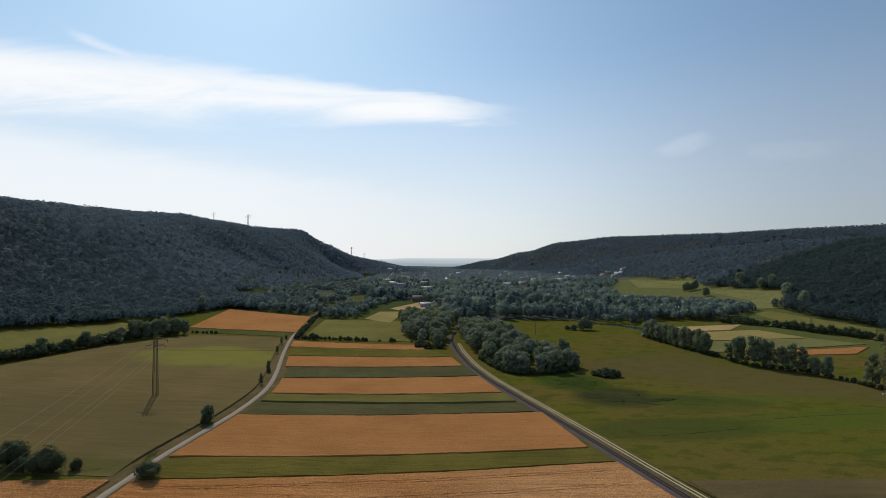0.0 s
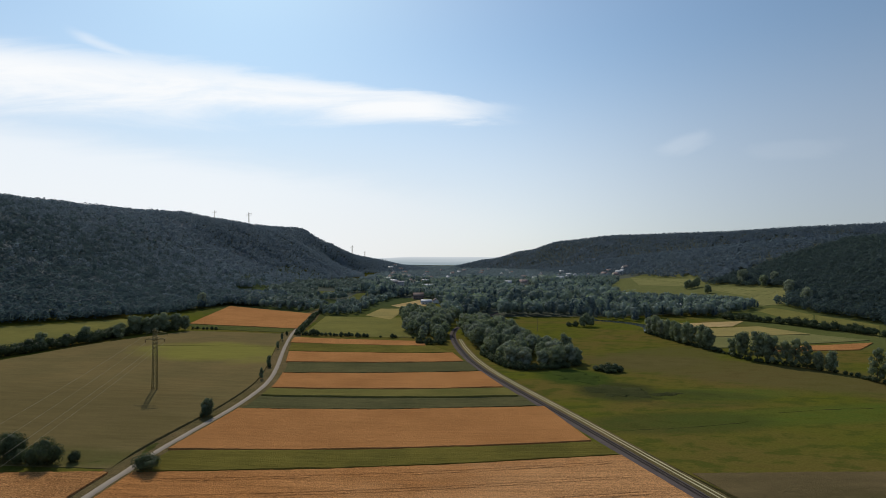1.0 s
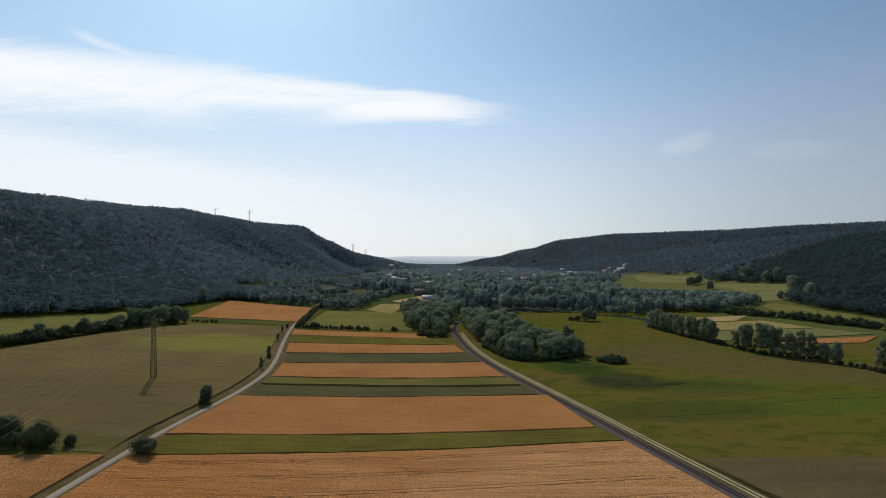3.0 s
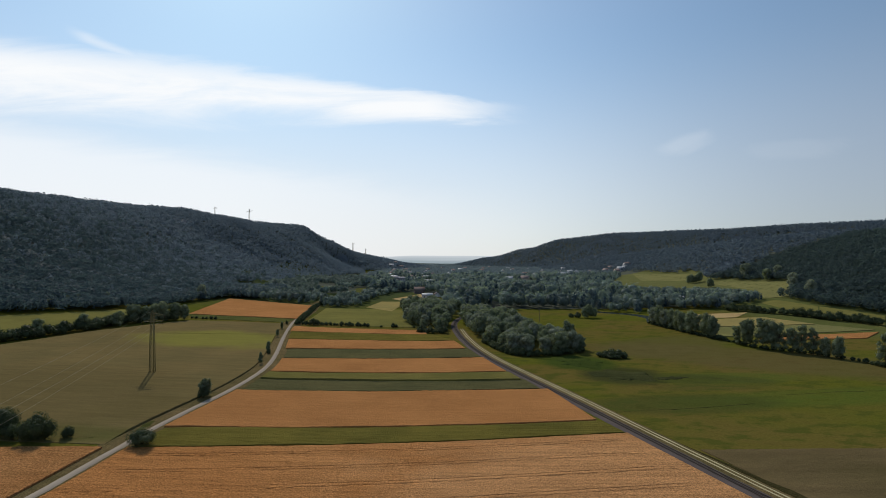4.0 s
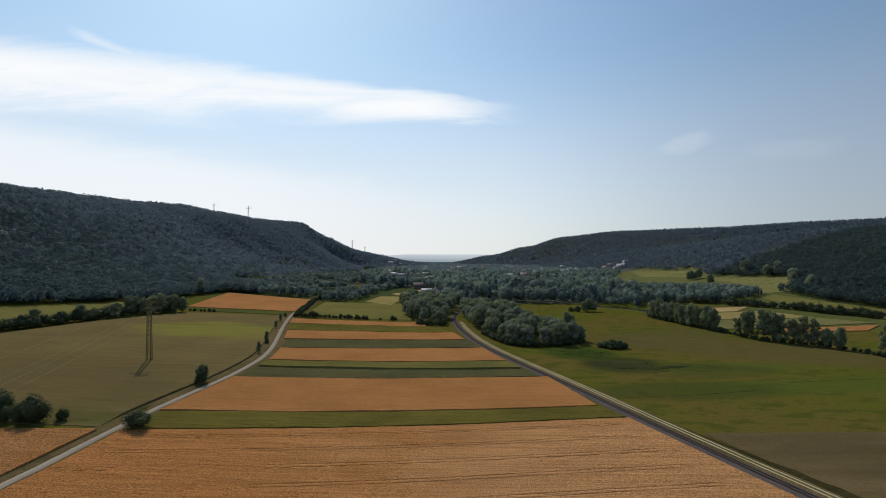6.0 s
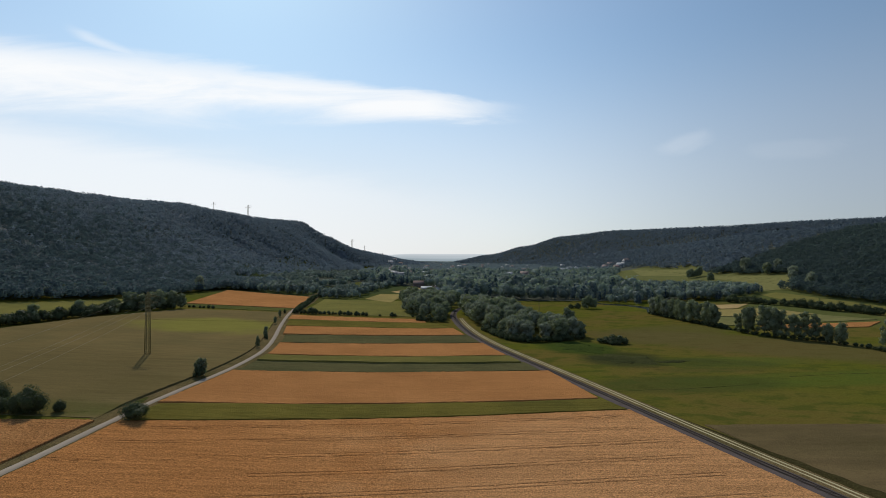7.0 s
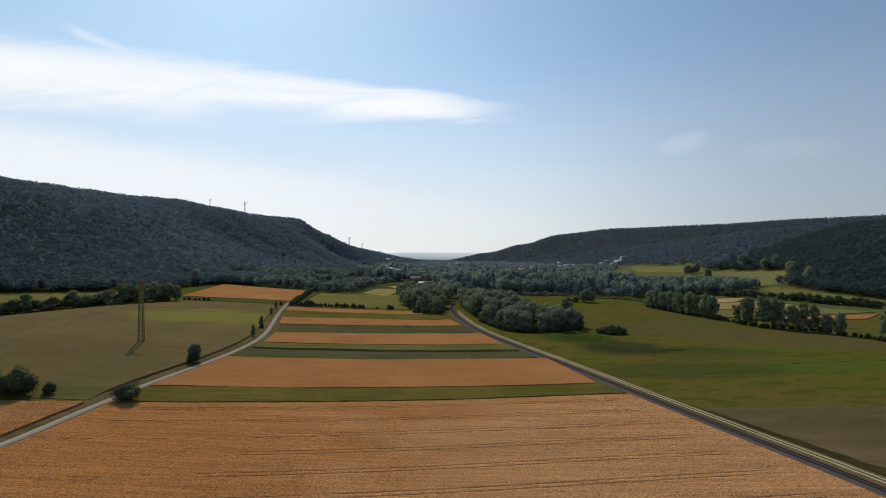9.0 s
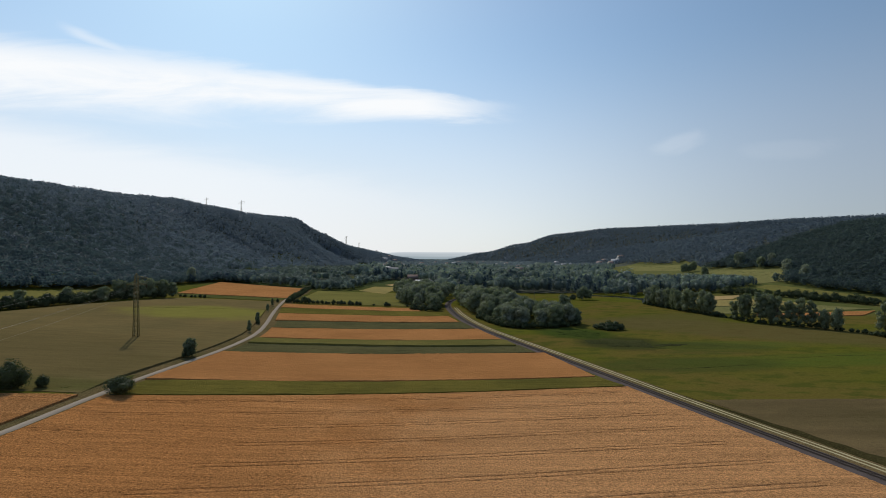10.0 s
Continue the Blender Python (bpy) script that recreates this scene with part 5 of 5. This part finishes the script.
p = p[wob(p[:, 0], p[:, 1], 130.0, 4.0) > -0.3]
wood("distant_woods", "hazy blue-green tree belts on the far plain", p, wr.uniform(5, 8, len(p)), THIN, LEAF_FAR_HAZE, 8)

# pasture fence
fence = new("pasture_fence")
fence.matrix_basis = pose(0, 0, 0)
tagged(fence, "low row of grey timber fence posts with wire beside the pasture", "fence")
post_mesh = mesh("post", *tube([(0, 0, -0.3), (0, 0, 0.6), (0, 0, 1.05)], (0.09, 0.08, 0.07), 6), WOODPOST)
fence_at = [(-36 + 2.0 * k, 367.2 + 0.03 * k) for k in range(12)]
for x, y in fence_at:
    child("post", post_mesh, fence).location = (x, y, hgt(x, y))
for up in (0.4, 0.85):
    child("rail_wire", mesh("rail_wire", *join([bar((*a, hgt(*a) + up), (*b, hgt(*b) + up), 0.03) for a, b in zip(fence_at, fence_at[1:])]), STEEL), fence)

# paler trees standing out along the edges of the forests
for x, y, hh in ((-226, 488, 15), (-231, 497, 13), (-279, 400, 9), (-283, 395, 8), (-273, 425, 9), (-268, 430, 7), (-278, 372, 8), (-240, 470, 8)):
    plant("willow", x, y, hh, "trees at the foot of the western forest", 0.85)
for x, y, hh in ((382, 690, 21), (388, 694, 19), (392, 640, 16), (362, 566, 17), (356, 556, 14), (338, 503, 17), (343, 510, 14), (322, 522, 9), (318, 500, 7), (332, 488, 8)):
    plant("willow", x, y, hh, "trees at the foot of the eastern forest", 0.8)

# lone trees and shrubs at the edge of the upland meadow
for x, y, hh in ((330, 735, 12), (336, 740, 13), (345, 745, 12), (352, 750, 15), (322, 660, 12), (326, 664, 10), (386, 700, 17), (380, 640, 15), (340, 742, 10)):
    plant("broad", x, y, hh, "trees at the upland meadow", 0.9)

# ---- river ----
river_line = smooth_line([(158, 376), (153, 398), (160, 428), (150, 455), (120, 480)], 4.0)
river = new("river", ribbon("river", river_line, [(-5.0, 0.02), (0, 0.06), (5.0, 0.02)], WATER, 0.4))
tagged(river, "narrow river glinting between the trees", "river", kind="structure")

# ---- power lines ----


PYLON = {}


def pylon(x, y, tall, turn, label, base=1.7, arm=3.6, group="pylons of the power line"):
    """A lattice tower: four legs, cross bracing, two arms and insulators."""
    root = new("power_pylon")
    root.matrix_basis = pose(x, y, hgt(x, y), 0, 0, turn) @ Matrix.Scale(tall / 24.0, 4)
    tagged(root, label, "pylon", group)
    if not PYLON:
        H, top = 24.0, 1.1
        half = lambda z: (base + (top - base) * z / H) / 2
        corner = lambda k, z: ((1, 1, -1, -1)[k] * half(z), (1, -1, -1, 1)[k] * half(z), z)
        PYLON["leg"] = [mesh("leg", *bar(corner(k, -0.5), corner(k, H - 0.8), 0.17), LATTICE) for k in range(4)]
        zs = [0]
        while zs[-1] < H - 2:
            zs.append(zs[-1] + 2.0 * half(zs[-1]) * 0.85 + 0.5)
        PYLON["bracing"] = []
        for k in range(4):
            n = (k + 1) % 4
            for za, zb in zip(zs, zs[1:]):
                bars = [bar(corner(k, za), corner(n, min(zb, H - 0.8)), 0.09), bar(corner(n, za), corner(k, min(zb, H - 0.8)), 0.09)]
                PYLON["bracing"] += [mesh("bracing", *b, LATTICE) for b in bars]
        PYLON["crossarm"] = []
        for z, left, right in ((20.0, -arm, arm), (22.4, -0.6, arm * 1.25)):
            bars = []
            for s in (-1, 1):
                for end in (left, right):
                    bars += [bar((0, s * 0.45, z), (end, 0, z + 0.1), 0.13), bar((0, s * 0.45, z + 1.1), (end, 0, z + 0.1), 0.10)]
                    bars += [bar((end * q, s * 0.45 * (1 - q), z), (end * (q + 0.2), s * 0.45 * (0.8 - q), z + 1.1 * (0.8 - q)), 0.07) for q in (0.1, 0.35, 0.6)]
            PYLON["crossarm"].append(mesh("crossarm", *join(bars), LATTICE))
        PYLON["peak"] = [mesh("peak", *join([bar(corner(k, H - 0.8), (0, 0, H + 0.4), 0.12) for k in range(4)]), LATTICE)]
        ins = []
        for ax, z in ((-arm, 20.0), (arm, 20.0), (arm * 1.25, 22.4)):
            ins.append(mesh("insulator", *tube([(ax, 0, z + 0.05 - 0.15 * k) for k in range(9)], [0.05 + 0.08 * (k % 2) for k in range(9)], 8), GLASSY))
        PYLON["insulator"] = ins
        PYLON["footing"] = [mesh("footing", *box_arrays(corner(k, 0)[0] - 0.4, corner(k, 0)[0] + 0.4, corner(k, 0)[1] - 0.4, corner(k, 0)[1] + 0.4, -0.6, 0.35), WALLS[2]) for k in range(4)]
    arms = []
    for n, meshes in PYLON.items():
        for k, me in enumerate(meshes):
            ob = child(n, me, arms[k // 2] if n == "insulator" else root)
            if n == "crossarm":
                arms.append(ob)
    return root


pylon(-116.5, 211.5, 24.0, 8, "olive-yellow lattice steel pylon standing in the barley")
pylon(190, 230, 26.0, 20, "brown lattice steel pylon beside the riverside trees")
for x, y, tall in ((-478, 1270, 38), (-522, 1182, 27), (-288, 1600, 34), (-262, 1680, 26), (-222, 1900, 30)):
    pylon(x, y, tall, 30, "grey lattice pylon on the wooded ridge", group="pylons on the ridge")


def cable(a, b, sag, name, label, rad=0.015):
    """A sagging conductor between two points."""
    a, b = np.array(a, float), np.array(b, float)
    s = np.linspace(0, 1, 40)
    pts = a + (b - a) * s[:, None]
    pts[:, 2] -= 4 * sag * s * (1 - s)
    cu = bpy.data.curves.new(name, "CURVE")
    cu.dimensions, cu.bevel_depth, cu.bevel_resolution = "3D", rad, 1
    sp = cu.splines.new("POLY")
    sp.points.add(len(pts) - 1)
    sp.points.foreach_set("co", np.column_stack([pts, np.ones(len(pts))]).ravel())
    cu.materials.append(WIRE)
    return tagged(new(name, cu), label, "power cable", "conductors of the power line")


PZ = hgt(-116.5, 211.5)
W1 = math.radians(8)
for ax, z in ((-3.6, 18.7), (3.6, 18.7), (4.5, 21.1), (-0.3, 24.2)):
    px, py = -116.5 + ax * math.cos(W1), 211.5 + ax * math.sin(W1)
    cable((px, py, PZ + z), (px + 68, py - 246, PZ + z - 1), 3.2, "power_cable", "thin sunlit aluminium conductor above the barley")
pole = new("utility_pole")
pole.matrix_basis = pose(68, 405, hgt(68, 405))
tagged(pole, "thin dark wooden utility pole in the meadow", "utility pole")
child("post", mesh("post", *tube([(0, 0, -0.5), (0, 0, 5), (0, 0, 10)], (0.2, 0.17, 0.13)), WOODPOST), pole)
child("crossarm", mesh("crossarm", *box_arrays(-1.0, 1.0, -0.08, 0.08, 9.0, 9.2), WOODPOST), pole)

# ---- sleepers of the railway ----
sleeper_mesh = mesh("sleeper", *box_arrays(-1.0, 1.0, -0.10, 0.10, 0.08, 0.20), SLEEPER)
q, side = smooth_line(RAIL, 0.52)
rest = []
count = 0
for (x, y), (sx_, sy_) in zip(q, side):
    if 60 < y < 420:
        ang = math.atan2(sy_, sx_)
        if 84 < y and count < 300:
            ob = child("sleeper", sleeper_mesh, bed)
            ob.matrix_basis = Matrix.Translation((x, y, hgt(x, y))) @ Matrix.Rotation(ang, 4, "Z")
            count += 1
        else:
            v, f = box_arrays(-1.0, 1.0, -0.10, 0.10, 0.08, 0.20)
            c, s = math.cos(ang), math.sin(ang)
            rest.append((np.column_stack([v[:, 0] * c - v[:, 1] * s + x, v[:, 0] * s + v[:, 1] * c + y, v[:, 2] + hgt(x, y)]), f))
tagged(child("sleepers", mesh("sleepers", *join(rest), SLEEPER), bed), kind="stuff")

# ---- from plan units to metres ----
for ob in list(scene.objects):
    if ob.parent is None and ob.type in ("MESH", "EMPTY", "CURVE"):
        ob.matrix_basis = Matrix.Scale(K, 4) @ ob.matrix_basis
